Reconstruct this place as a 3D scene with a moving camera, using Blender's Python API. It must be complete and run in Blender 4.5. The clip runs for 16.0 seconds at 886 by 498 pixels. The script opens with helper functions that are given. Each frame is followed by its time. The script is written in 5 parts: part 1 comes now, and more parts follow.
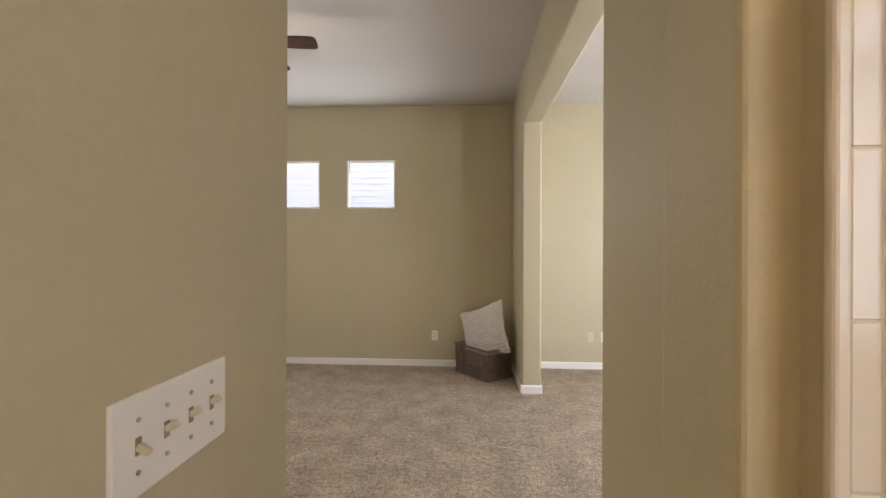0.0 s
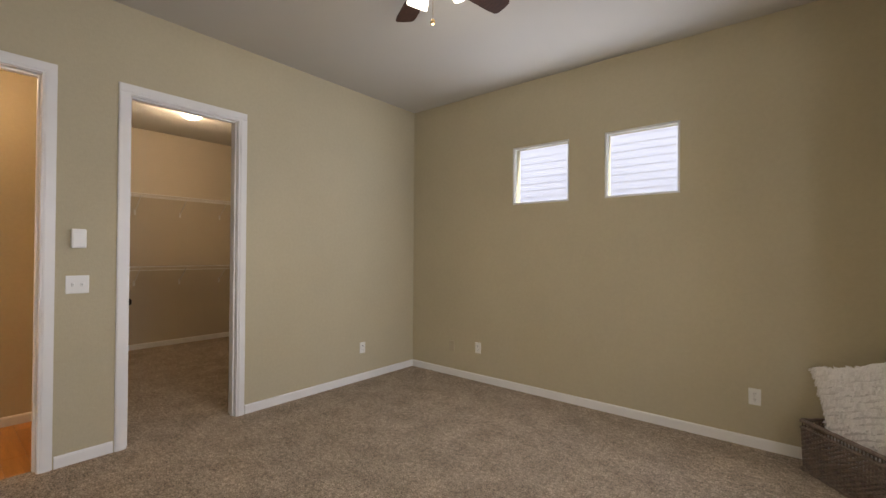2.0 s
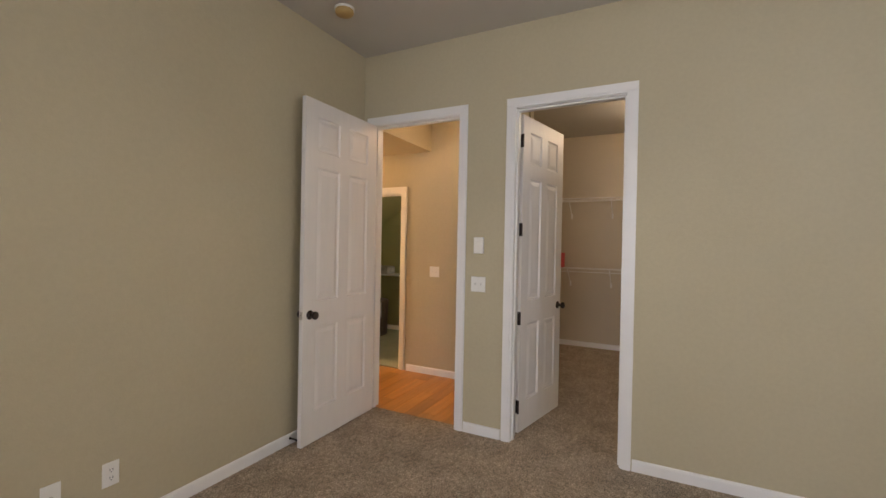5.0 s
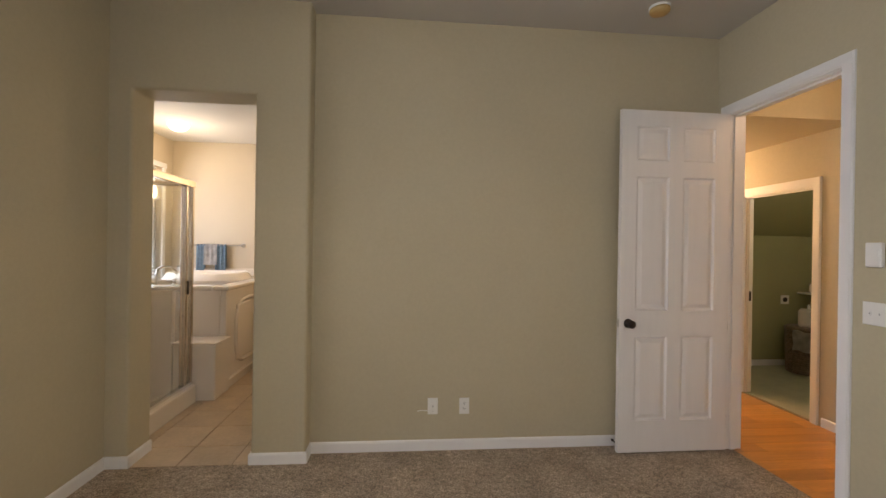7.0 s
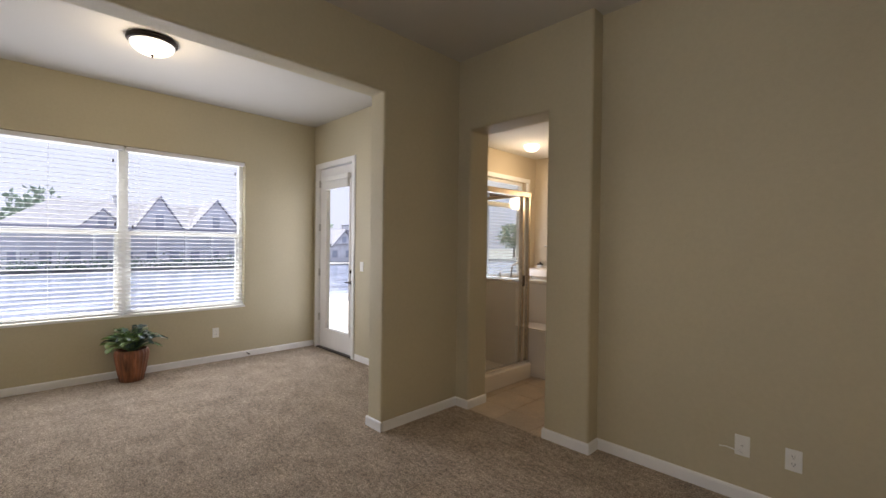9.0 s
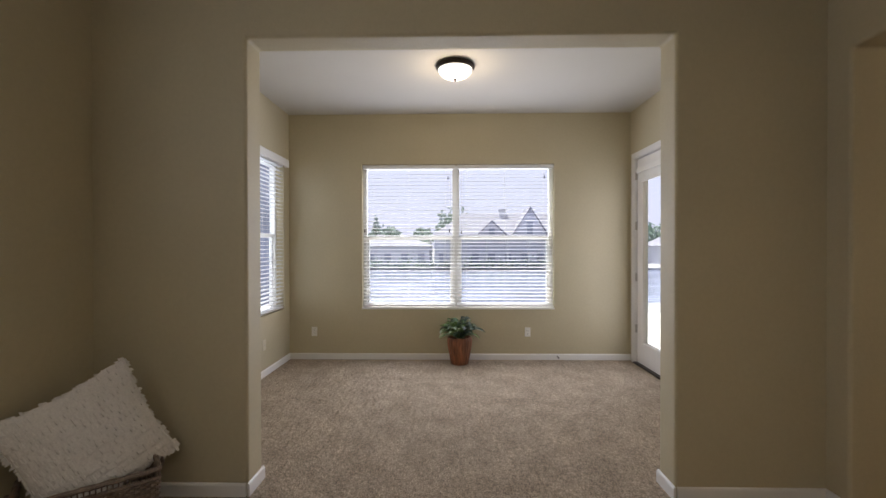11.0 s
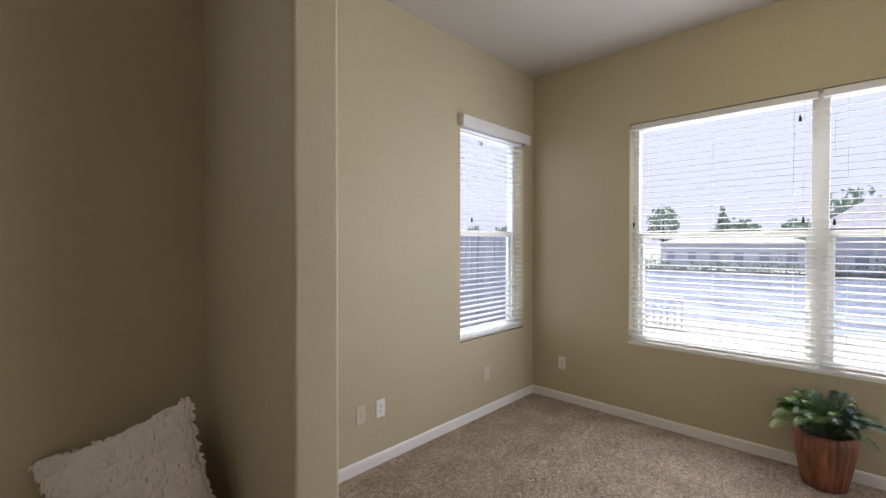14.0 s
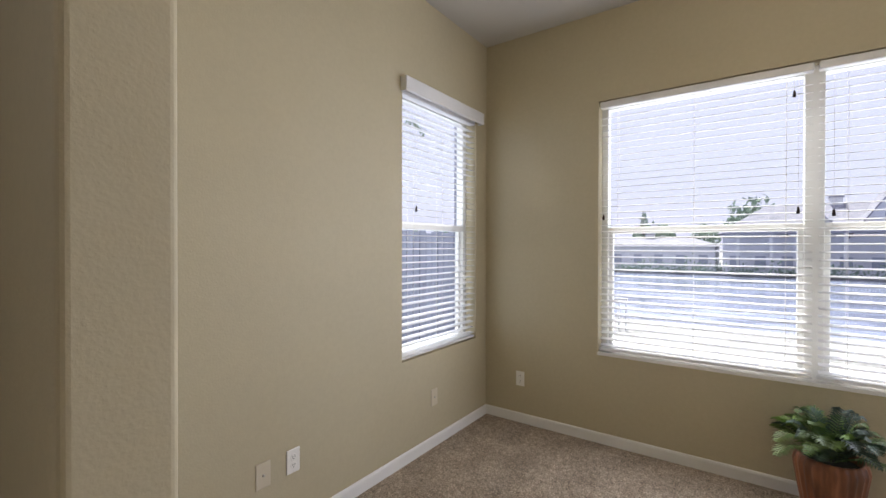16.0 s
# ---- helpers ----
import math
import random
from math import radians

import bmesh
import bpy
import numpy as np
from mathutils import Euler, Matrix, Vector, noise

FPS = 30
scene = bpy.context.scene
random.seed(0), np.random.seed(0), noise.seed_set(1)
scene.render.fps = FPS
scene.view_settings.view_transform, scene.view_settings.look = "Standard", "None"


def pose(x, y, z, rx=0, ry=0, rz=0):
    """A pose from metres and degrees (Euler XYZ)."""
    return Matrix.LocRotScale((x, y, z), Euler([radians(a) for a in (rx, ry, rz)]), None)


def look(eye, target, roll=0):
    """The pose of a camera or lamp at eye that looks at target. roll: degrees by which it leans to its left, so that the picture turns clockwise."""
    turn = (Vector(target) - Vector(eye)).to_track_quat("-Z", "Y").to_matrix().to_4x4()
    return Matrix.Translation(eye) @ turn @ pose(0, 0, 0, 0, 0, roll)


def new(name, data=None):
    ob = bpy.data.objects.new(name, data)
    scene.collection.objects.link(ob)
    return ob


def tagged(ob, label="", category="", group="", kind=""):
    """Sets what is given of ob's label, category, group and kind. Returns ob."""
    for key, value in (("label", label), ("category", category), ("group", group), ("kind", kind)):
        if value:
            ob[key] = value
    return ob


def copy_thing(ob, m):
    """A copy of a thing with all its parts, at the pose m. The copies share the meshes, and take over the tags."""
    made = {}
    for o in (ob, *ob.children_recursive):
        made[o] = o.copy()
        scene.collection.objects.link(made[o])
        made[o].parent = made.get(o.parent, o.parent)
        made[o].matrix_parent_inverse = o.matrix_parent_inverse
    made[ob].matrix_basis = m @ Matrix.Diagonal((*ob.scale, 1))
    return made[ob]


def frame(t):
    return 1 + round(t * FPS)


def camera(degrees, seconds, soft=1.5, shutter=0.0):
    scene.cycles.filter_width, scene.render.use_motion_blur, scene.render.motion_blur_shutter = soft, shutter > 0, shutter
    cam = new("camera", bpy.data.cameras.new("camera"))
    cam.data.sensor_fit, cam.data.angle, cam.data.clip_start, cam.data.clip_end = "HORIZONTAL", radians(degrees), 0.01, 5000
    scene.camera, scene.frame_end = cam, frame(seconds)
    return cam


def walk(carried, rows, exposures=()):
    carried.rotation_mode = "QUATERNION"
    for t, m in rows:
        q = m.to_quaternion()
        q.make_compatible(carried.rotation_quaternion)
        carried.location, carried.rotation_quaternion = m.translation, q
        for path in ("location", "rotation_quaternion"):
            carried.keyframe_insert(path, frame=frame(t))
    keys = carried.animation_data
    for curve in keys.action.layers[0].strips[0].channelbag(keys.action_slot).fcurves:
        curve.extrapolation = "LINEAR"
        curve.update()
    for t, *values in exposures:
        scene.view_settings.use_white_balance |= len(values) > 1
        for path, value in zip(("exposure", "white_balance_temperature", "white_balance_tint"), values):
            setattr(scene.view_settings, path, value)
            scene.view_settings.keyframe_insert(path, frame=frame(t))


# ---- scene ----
cam = camera(92.4, 16.0)
EXPOSURES = ((0.0, 2.87), (1.0, 2.67), (1.5, 2.62), (3.5, 2.62), (7.0, 2.58), (8.0, 2.28), (9.0, 1.96), (10.0, 1.84), (12.5, 1.84), (14.0, 1.88), (16.0, 1.86))
PATH = [
    (0, (0.061, 0.314, 1.379), (-0.051, 2.311, 1.379), 0.2),
    (0.5, (0.073, 0.615, 1.365), (-0.288, 2.583, 1.372), 0.1),
    (1, (0.065, 0.926, 1.363), (-0.609, 2.809, 1.378), 0.1),
    (1.5, (-0.012, 1.257, 1.357), (-1.0, 2.996, 1.374), 0.3),
    (2, (-0.098, 1.552, 1.369), (-1.372, 3.094, 1.387), 0.4),
    (2.5, (-0.175, 1.859, 1.372), (-1.725, 3.122, 1.385), 0.5),
    (3, (-0.271, 2.175, 1.372), (-2.059, 3.071, 1.387), 0.5),
    (3.5, (-0.33, 2.504, 1.394), (-2.267, 3.004, 1.405), 0.6),
    (3.7, (-0.366, 2.609, 1.397), (-2.338, 2.944, 1.411), 0.7),
    (5.8, (-0.896, 3.783, 1.457), (-2.157, 2.23, 1.453), 0.8),
    (6, (-0.968, 3.851, 1.429), (-2.061, 2.176, 1.438), 0.8),
    (6.5, (-1.124, 3.996, 1.437), (-1.746, 2.095, 1.44), 0.8),
    (7, (-1.307, 4.097, 1.443), (-1.486, 2.105, 1.441), 0.9),
    (7.5, (-1.521, 4.163, 1.42), (-1.228, 2.185, 1.429), 1.0),
    (8, (-1.722, 4.165, 1.41), (-0.982, 2.307, 1.409), 0.9),
    (8.5, (-1.909, 4.101, 1.418), (-0.817, 2.426, 1.41), 0.8),
    (9, (-2.029, 3.972, 1.431), (-0.607, 2.566, 1.414), 0.7),
    (9.5, (-2.066, 3.805, 1.411), (-0.364, 2.755, 1.398), 0.6),
    (10, (-2.048, 3.597, 1.422), (-0.156, 2.951, 1.405), 0.5),
    (10.2, (-2.014, 3.534, 1.431), (-0.075, 3.031, 1.415), 0.2),
    (12.3, (-1.162, 2.896, 1.389), (0.676, 3.685, 1.371), 0.3),
    (12.5, (-1.031, 2.875, 1.4), (0.763, 3.759, 1.384), 0.2),
    (13, (-0.685, 2.877, 1.413), (0.997, 3.959, 1.394), 0.2),
    (13.5, (-0.389, 2.934, 1.421), (1.163, 4.195, 1.404), 0.1),
    (14, (-0.091, 3.068, 1.456), (1.353, 4.452, 1.431), -0.0),
    (14.5, (0.151, 3.21, 1.446), (1.569, 4.62, 1.426), 0.0),
    (15, (0.295, 3.301, 1.451), (1.714, 4.71, 1.436), -0.1),
    (15.5, (0.355, 3.439, 1.432), (1.846, 4.771, 1.414), 0.1),
    (16, (0.399, 3.528, 1.404), (2.027, 4.69, 1.391), 0.1),
]
walk(cam, [(t, look(eye, target, roll)) for t, eye, target, roll in PATH], EXPOSURES)

# ---- world, sun, large lights ----
world = bpy.data.worlds.new("world")
scene.world = world
world.use_nodes = True
wn = world.node_tree.nodes
sky = wn.new("ShaderNodeTexSky")
sky.sky_type, sky.sun_disc = "NISHITA", False
sky.sun_elevation, sky.sun_rotation = radians(66), radians(66)
sky.air_density, sky.dust_density, sky.ozone_density = 1.0, 3.0, 2.0
wn["Background"].inputs["Strength"].default_value = 0.13
# a bright hazy veil lies over the clear sky
haze = wn.new("ShaderNodeMix")
haze.data_type = "RGBA"
haze.inputs["Factor"].default_value = 0.96
haze.inputs["B"].default_value = (1.78, 1.76, 2.30, 1)
world.node_tree.links.new(sky.outputs[0], haze.inputs["A"])
world.node_tree.links.new(haze.outputs["Result"], wn["Background"].inputs[0])

sun_data = bpy.data.lights.new("sun", "SUN")
sun_data.energy, sun_data.angle, sun_data.color = 3.0, radians(0.6), (1.0, 0.95, 0.87)
new("sun", sun_data).matrix_world = look((0, 0, 30), (-0.91 * 13.4, -0.41 * 13.4, 0))


def area(name, eye, target, w, h, watts, colour):
    data = bpy.data.lights.new(name, "AREA")
    data.shape, data.size, data.size_y, data.energy, data.color = "RECTANGLE", w, h, watts, colour
    new(name, data).matrix_world = look(eye, target)


def point(name, at, watts, colour, r=0.06):
    data = bpy.data.lights.new(name, "POINT")
    data.energy, data.color, data.shadow_soft_size = watts, colour, r
    new(name, data).location = at


DAY = (0.89, 0.92, 1.09)
WARM = (1.0, 0.80, 0.56)
area("daylight_big_window", (3.70, 3.19, 1.545), (0, 3.19, 1.50), 2.36, 1.74, 5.0, DAY)
area("daylight_big_window_room_side", (3.497, 3.19, 1.545), (0, 3.19, 1.50), 2.3, 1.7, 10.6, DAY)
area("daylight_side_window", (2.90, 5.50, 1.545), (2.90, 0, 1.50), 0.88, 1.75, 2.2, DAY)
area("daylight_patio_door", (2.91, 1.075, 1.25), (2.91, 5, 1.25), 0.56, 1.9, 2.8, DAY)
area("daylight_small_window_west", (-1.998, 5.30, 2.15), (-1.998, 0, 2.0), 0.56, 0.56, 1.4, DAY)
area("daylight_small_window_east", (-1.083, 5.30, 2.15), (-1.083, 0, 2.0), 0.56, 0.56, 1.4, DAY)
area("daylight_bath_window", (1.78, -0.9, 1.7), (0, -0.9, 1.5), 1.3, 1.4, 3.6, DAY)
point("fan_lamp", (-1.53, 3.19, 2.53), 2.2, (1.0, 0.88, 0.73), 0.14)
fan_data = bpy.data.lights.new("fan_lamp_down", "SPOT")
fan_data.energy, fan_data.color, fan_data.shadow_soft_size = 4.3, (1.0, 0.88, 0.73), 0.12
fan_data.spot_size, fan_data.spot_blend = radians(165), 0.6
new("fan_lamp_down", fan_data).matrix_world = look((-1.53, 3.19, 2.52), (-1.53, 3.191, 0))
point("sitting_lamp", (2.10, 3.23, 2.82), 2.3, WARM, 0.10)
point("closet_lamp", (-5.69, 3.55, 2.80), 4.6, (1.0, 0.74, 0.50), 0.08)
point("bath_lamp", (1.28, -0.99, 2.40), 3.3, (1.0, 0.74, 0.46), 0.08)
point("vanity_lamp", (-0.6, -1.5, 2.1), 3.8, (1.0, 0.72, 0.44), 0.10)
# unseen light for the glow in the hall near the door; no fixture modelled
point("unseen_hall_lamp", (-4.25, 1.72, 2.60), 1.1, (1.0, 0.65, 0.40), 0.08)
# added fill that evens out the hall walls; no lamp hangs here
point("hall_fill_far", (-4.3, -0.9, 2.1), 13.0, (1.0, 0.65, 0.40), 0.08)
# added fill to brighten the laundry; no fixture is known there
point("laundry_fill", (-5.7, 0.7, 2.3), 2.0, (1.0, 0.9, 0.7), 0.06)


# ---- materials ----
def mat(name, colour, rough=0.6, metal=0.0, var=0.08, scale=8.0, fine=0.0, fine_scale=200.0, bump=0.0, bump_scale=300.0, dist=0.002, emit=None, spec=0.5, seed_var=0.0, stretch=None, broad=None):
    m = bpy.data.materials.new(name)
    m.use_nodes = True
    nt = m.node_tree
    b = nt.nodes["Principled BSDF"]
    b.inputs["Roughness"].default_value, b.inputs["Metallic"].default_value = rough, metal
    b.inputs["Specular IOR Level"].default_value = spec
    tc = nt.nodes.new("ShaderNodeTexCoord")
    co = tc.outputs["Object"]
    if stretch:
        mp = nt.nodes.new("ShaderNodeMapping")
        mp.inputs["Scale"].default_value = stretch
        nt.links.new(co, mp.inputs[0])
        co = mp.outputs[0]

    def noise_tex(sc, detail=3.0):
        n = nt.nodes.new("ShaderNodeTexNoise")
        n.inputs["Scale"].default_value, n.inputs["Detail"].default_value = sc, detail
        nt.links.new(co, n.inputs["Vector"])
        return n.outputs["Fac"]

    def ramp(fac, amount):
        r = nt.nodes.new("ShaderNodeMapRange")
        r.inputs["From Min"].default_value, r.inputs["From Max"].default_value = 0.3, 0.7
        r.inputs["To Min"].default_value, r.inputs["To Max"].default_value = 1 - amount, 1 + amount
        nt.links.new(fac, r.inputs["Value"])
        return r.outputs[0]

    def times(a, c):
        n = nt.nodes.new("ShaderNodeMath")
        n.operation = "MULTIPLY"
        nt.links.new(a, n.inputs[0])
        nt.links.new(c, n.inputs[1])
        return n.outputs[0]
    f = ramp(noise_tex(scale), var)
    if fine:
        f = times(f, ramp(noise_tex(fine_scale, 2.0), fine))
    if broad:
        f = times(f, ramp(noise_tex(broad[1], 4.0), broad[0]))
    if seed_var:
        oi = nt.nodes.new("ShaderNodeObjectInfo")
        r = nt.nodes.new("ShaderNodeMapRange")
        r.inputs["To Min"].default_value, r.inputs["To Max"].default_value = 1 - seed_var, 1 + seed_var
        nt.links.new(oi.outputs["Random"], r.inputs["Value"])
        f = times(f, r.outputs[0])
    mul = nt.nodes.new("ShaderNodeVectorMath")
    mul.operation = "SCALE"
    mul.inputs[0].default_value = colour
    nt.links.new(f, mul.inputs["Scale"])
    nt.links.new(mul.outputs[0], b.inputs["Base Color"])
    if bump:
        bp = nt.nodes.new("ShaderNodeBump")
        bp.inputs["Strength"].default_value, bp.inputs["Distance"].default_value = bump, dist
        nt.links.new(noise_tex(bump_scale, 2.0), bp.inputs["Height"])
        nt.links.new(bp.outputs[0], b.inputs["Normal"])
    if emit:
        b.inputs["Emission Color"].default_value = (*emit[0], 1)
        b.inputs["Emission Strength"].default_value = emit[1]
    return m


def glass_mat(name, tint=(0.96, 0.98, 0.97), gloss=0.03, rough=0.02):
    m = bpy.data.materials.new(name)
    m.use_nodes = True
    nt = m.node_tree
    nt.nodes.remove(nt.nodes["Principled BSDF"])
    out = nt.nodes["Material Output"]
    tr = nt.nodes.new("ShaderNodeBsdfTransparent")
    tr.inputs[0].default_value = (*tint, 1)
    gl = nt.nodes.new("ShaderNodeBsdfGlossy")
    gl.inputs["Roughness"].default_value = rough
    mx = nt.nodes.new("ShaderNodeMixShader")
    mx.inputs[0].default_value = gloss
    nt.links.new(tr.outputs[0], mx.inputs[1])
    nt.links.new(gl.outputs[0], mx.inputs[2])
    nt.links.new(mx.outputs[0], out.inputs[0])
    return m


def carpet_mat():
    """Cut pile: tuft grain, clumps a few centimetres wide, and broad strokes where the pile lies over."""
    m = mat("carpet_pile", (0.395, 0.322, 0.245), rough=0.97, var=0.27, scale=32.0, fine=0.55, fine_scale=110.0, spec=0.1, broad=(0.17, 5.0))
    nt = m.node_tree
    b = nt.nodes["Principled BSDF"]
    tc = nt.nodes["Texture Coordinate"]
    turn = nt.nodes.new("ShaderNodeMapping")
    turn.inputs["Rotation"].default_value, turn.inputs["Scale"].default_value = (0, 0, radians(35)), (1.0, 2.2, 1.0)
    nt.links.new(tc.outputs["Object"], turn.inputs[0])
    below = None
    for scale, detail, depth, source in ((9.0, 5, 0.030, turn.outputs[0]), (45.0, 3, 0.014, tc.outputs["Object"]), (130.0, 3, 0.010, tc.outputs["Object"])):
        n = nt.nodes.new("ShaderNodeTexNoise")
        n.inputs["Scale"].default_value, n.inputs["Detail"].default_value = scale, detail
        nt.links.new(source, n.inputs["Vector"])
        bp = nt.nodes.new("ShaderNodeBump")
        bp.inputs["Strength"].default_value, bp.inputs["Distance"].default_value = 0.9, depth
        nt.links.new(n.outputs["Fac"], bp.inputs["Height"])
        if below:
            nt.links.new(below, bp.inputs["Normal"])
        below = bp.outputs[0]
    nt.links.new(below, b.inputs["Normal"])
    return m


PAINT = mat("beige_wall_paint", (0.500, 0.443, 0.304), rough=0.64, var=0.03, scale=1.6, fine=0.02, fine_scale=40, bump=0.45, bump_scale=110, dist=0.002, spec=0.36)
LAUNDRY_PAINT = mat("olive_wall_paint", (0.36, 0.35, 0.18), rough=0.75, var=0.03, scale=2, bump=0.3, bump_scale=150, spec=0.3)
BATH_PAINT = mat("cream_bath_paint", (0.55, 0.47, 0.345), rough=0.6, var=0.025, scale=2, bump=0.3, bump_scale=150)
CEIL = mat("ceiling_paint", (0.55, 0.53, 0.485), rough=0.85, var=0.02, scale=1.4, bump=0.4, bump_scale=120, dist=0.002, spec=0.2)
TRIM = mat("white_trim_paint", (0.80, 0.79, 0.77), rough=0.38, var=0.02, scale=6, bump=0.05, bump_scale=60)
DOORW = mat("white_door_paint", (0.78, 0.76, 0.73), rough=0.42, var=0.02, scale=5, bump=0.12, bump_scale=90, stretch=(4, 4, 0.6))
PLASTIC = mat("white_plastic", (0.80, 0.79, 0.75), rough=0.35, var=0.015, scale=20)
IVORY = mat("almond_plastic", (0.60, 0.54, 0.42), rough=0.4, var=0.02, scale=20)
DARKSLOT = mat("dark_slot", (0.03, 0.03, 0.03), rough=0.6)
BRONZE = mat("oil_rubbed_bronze", (0.035, 0.026, 0.022), rough=0.32, metal=0.8, var=0.2, scale=60)
STEEL = mat("satin_nickel", (0.52, 0.50, 0.47), rough=0.3, metal=1.0, var=0.05, scale=40)
CHROME = mat("polished_chrome", (0.75, 0.74, 0.72), rough=0.12, metal=1.0, var=0.04, scale=30)
BRASS = mat("antique_brass", (0.42, 0.30, 0.15), rough=0.28, metal=1.0, var=0.15, scale=40)
PEWTER = mat("pewter_metal", (0.30, 0.26, 0.20), rough=0.3, metal=1.0, var=0.15, scale=40)
BLADE = mat("walnut_fan_blade", (0.040, 0.020, 0.014), rough=0.55, var=0.3, scale=14, fine=0.2, fine_scale=60, stretch=(1, 8, 8), spec=0.12)
SHADE = mat("frosted_glass_shade", (0.9, 0.88, 0.82), rough=0.4, emit=((1.0, 0.90, 0.72), 0.7))
DOMEG = mat("alabaster_glass_bowl", (0.9, 0.88, 0.82), rough=0.4, var=0.06, scale=12, emit=((1.0, 0.93, 0.80), 0.5))
CARPET = carpet_mat()
SLAT = mat("white_blind_slat", (0.74, 0.74, 0.74), rough=0.4, var=0.02, scale=10)
VINYLW = mat("white_vinyl_frame", (0.80, 0.80, 0.78), rough=0.35, var=0.02, scale=8)
CORD = mat("blind_cord", (0.75, 0.74, 0.70), rough=0.8)
GLASS = glass_mat("window_glass", gloss=0.010, rough=0.35)
SHOWERGLASS = glass_mat("shower_glass", (0.95, 0.96, 0.95), gloss=0.06)
WICKER = mat("dark_wicker", (0.165, 0.120, 0.090), rough=0.42, var=0.35, scale=25, fine=0.3, fine_scale=140, bump=0.4, bump_scale=200, dist=0.002)
PILLOW = mat("cream_ruffled_cotton", (0.78, 0.75, 0.72), rough=0.9, var=0.04, scale=14, fine=0.06, fine_scale=120, bump=0.4, bump_scale=120, dist=0.003, spec=0.15)
POT = mat("reeded_terracotta_glaze", (0.21, 0.080, 0.036), rough=0.48, var=0.6, scale=20, fine=0.2, fine_scale=50, stretch=(1, 1, 0.12))
SOIL = mat("dark_moss", (0.03, 0.028, 0.018), rough=0.95, var=0.3, scale=60, bump=0.6, bump_scale=90)
LEAF = mat("fern_leaf_green", (0.12, 0.19, 0.045), rough=0.45, var=0.3, scale=12, seed_var=0.45)
LEAFD = mat("dark_fern_leaf", (0.03, 0.065, 0.035), rough=0.45, var=0.3, scale=12, seed_var=0.4)
TILE = mat("beige_ceramic_tile", (0.52, 0.40, 0.27), rough=0.28, var=0.10, scale=5, fine=0.05, fine_scale=40, seed_var=0.06)
GROUT = mat("grout", (0.26, 0.20, 0.14), rough=0.9, var=0.1, scale=30)
WHITETILE = mat("white_shower_tile", (0.74, 0.68, 0.60), rough=0.12, var=0.02, scale=6, seed_var=0.02)
ACRYLIC = mat("white_tub_acrylic", (0.76, 0.69, 0.59), rough=0.18, var=0.015, scale=4)
OAK = mat("golden_oak_plank", (0.50, 0.225, 0.055), rough=0.3, var=0.14, scale=5, fine=0.10, fine_scale=50, stretch=(0.35, 5, 5), seed_var=0.20)
VINYL = mat("grey_green_vinyl", (0.36, 0.36, 0.26), rough=0.45, var=0.08, scale=6, fine=0.05, fine_scale=60)
WIRE = mat("white_coated_wire", (0.72, 0.70, 0.67), rough=0.4)
RED = mat("red_box_card", (0.55, 0.02, 0.02), rough=0.5, var=0.06)
TOWEL_BLUE = mat("blue_terry_towel", (0.20, 0.28, 0.35), rough=0.95, var=0.15, scale=40, bump=0.6, bump_scale=250)
TOWEL_GREY = mat("grey_white_towel", (0.48, 0.46, 0.44), rough=0.95, var=0.25, scale=12, bump=0.6, bump_scale=250)
COUNTER = mat("tan_countertop", (0.45, 0.36, 0.24), rough=0.3, var=0.2, scale=30)
CABINET = mat("cream_cabinet_paint", (0.74, 0.64, 0.47), rough=0.45, var=0.03, scale=6)
CONCRETE = mat("patio_concrete", (0.55, 0.54, 0.53), rough=0.9, var=0.10, scale=2.5, fine=0.08, fine_scale=60, bump=0.3, bump_scale=80)
# lawn washed pale: the overexposed glare is put into the ground colour
GRASS = mat("washed_out_ground", (0.27, 0.27, 0.28), rough=0.95, var=0.3, scale=0.6, fine=0.3, fine_scale=20)
# stretched tone streaks in the colour imitate sparkle on the ripples
WATER = mat("sparkle_streaked_water", (0.22, 0.25, 0.36), rough=0.14, var=0.5, scale=0.5, fine=0.35, fine_scale=2.2, stretch=(1.0, 0.35, 1.0), bump=0.5, bump_scale=1.2, dist=0.08)
STUCCO = mat("pale_stucco", (0.66, 0.66, 0.68), rough=0.9, var=0.06, scale=1.0, bump=0.3, bump_scale=40)
# house wall lightened and blued: the outdoor haze is put into the colour
HAZEWALL = mat("hazed_house_wall", (0.62, 0.63, 0.70), rough=0.85, var=0.08, scale=0.8)
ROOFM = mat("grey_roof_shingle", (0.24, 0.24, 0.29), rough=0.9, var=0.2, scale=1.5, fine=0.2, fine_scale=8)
FENCEW = mat("weathered_fence_board", (0.30, 0.33, 0.44), rough=0.9, var=0.2, scale=3, seed_var=0.09, stretch=(6, 6, 0.6))
SIDING = mat("pale_lap_siding", (0.82, 0.82, 0.84), rough=0.6, var=0.03, scale=2)
# lighter and greyer than real leaves: haze and backlight are in the colour
FOLIAGE = mat("hazed_tree_foliage", (0.24, 0.31, 0.25), rough=0.8, var=0.4, scale=3)
BARK = mat("tree_bark", (0.09, 0.065, 0.045), rough=0.95, var=0.3, scale=6)
BROWNBEAM = mat("brown_patio_fascia", (0.16, 0.10, 0.07), rough=0.7, var=0.1, scale=4)
REDCLOTH = mat("red_umbrella_cloth", (0.50, 0.04, 0.03), rough=0.85, var=0.08, scale=3)
CARDW = mat("white_detergent_box", (0.70, 0.70, 0.68), rough=0.6, var=0.04)
CARDB = mat("blue_print", (0.08, 0.14, 0.28), rough=0.6)


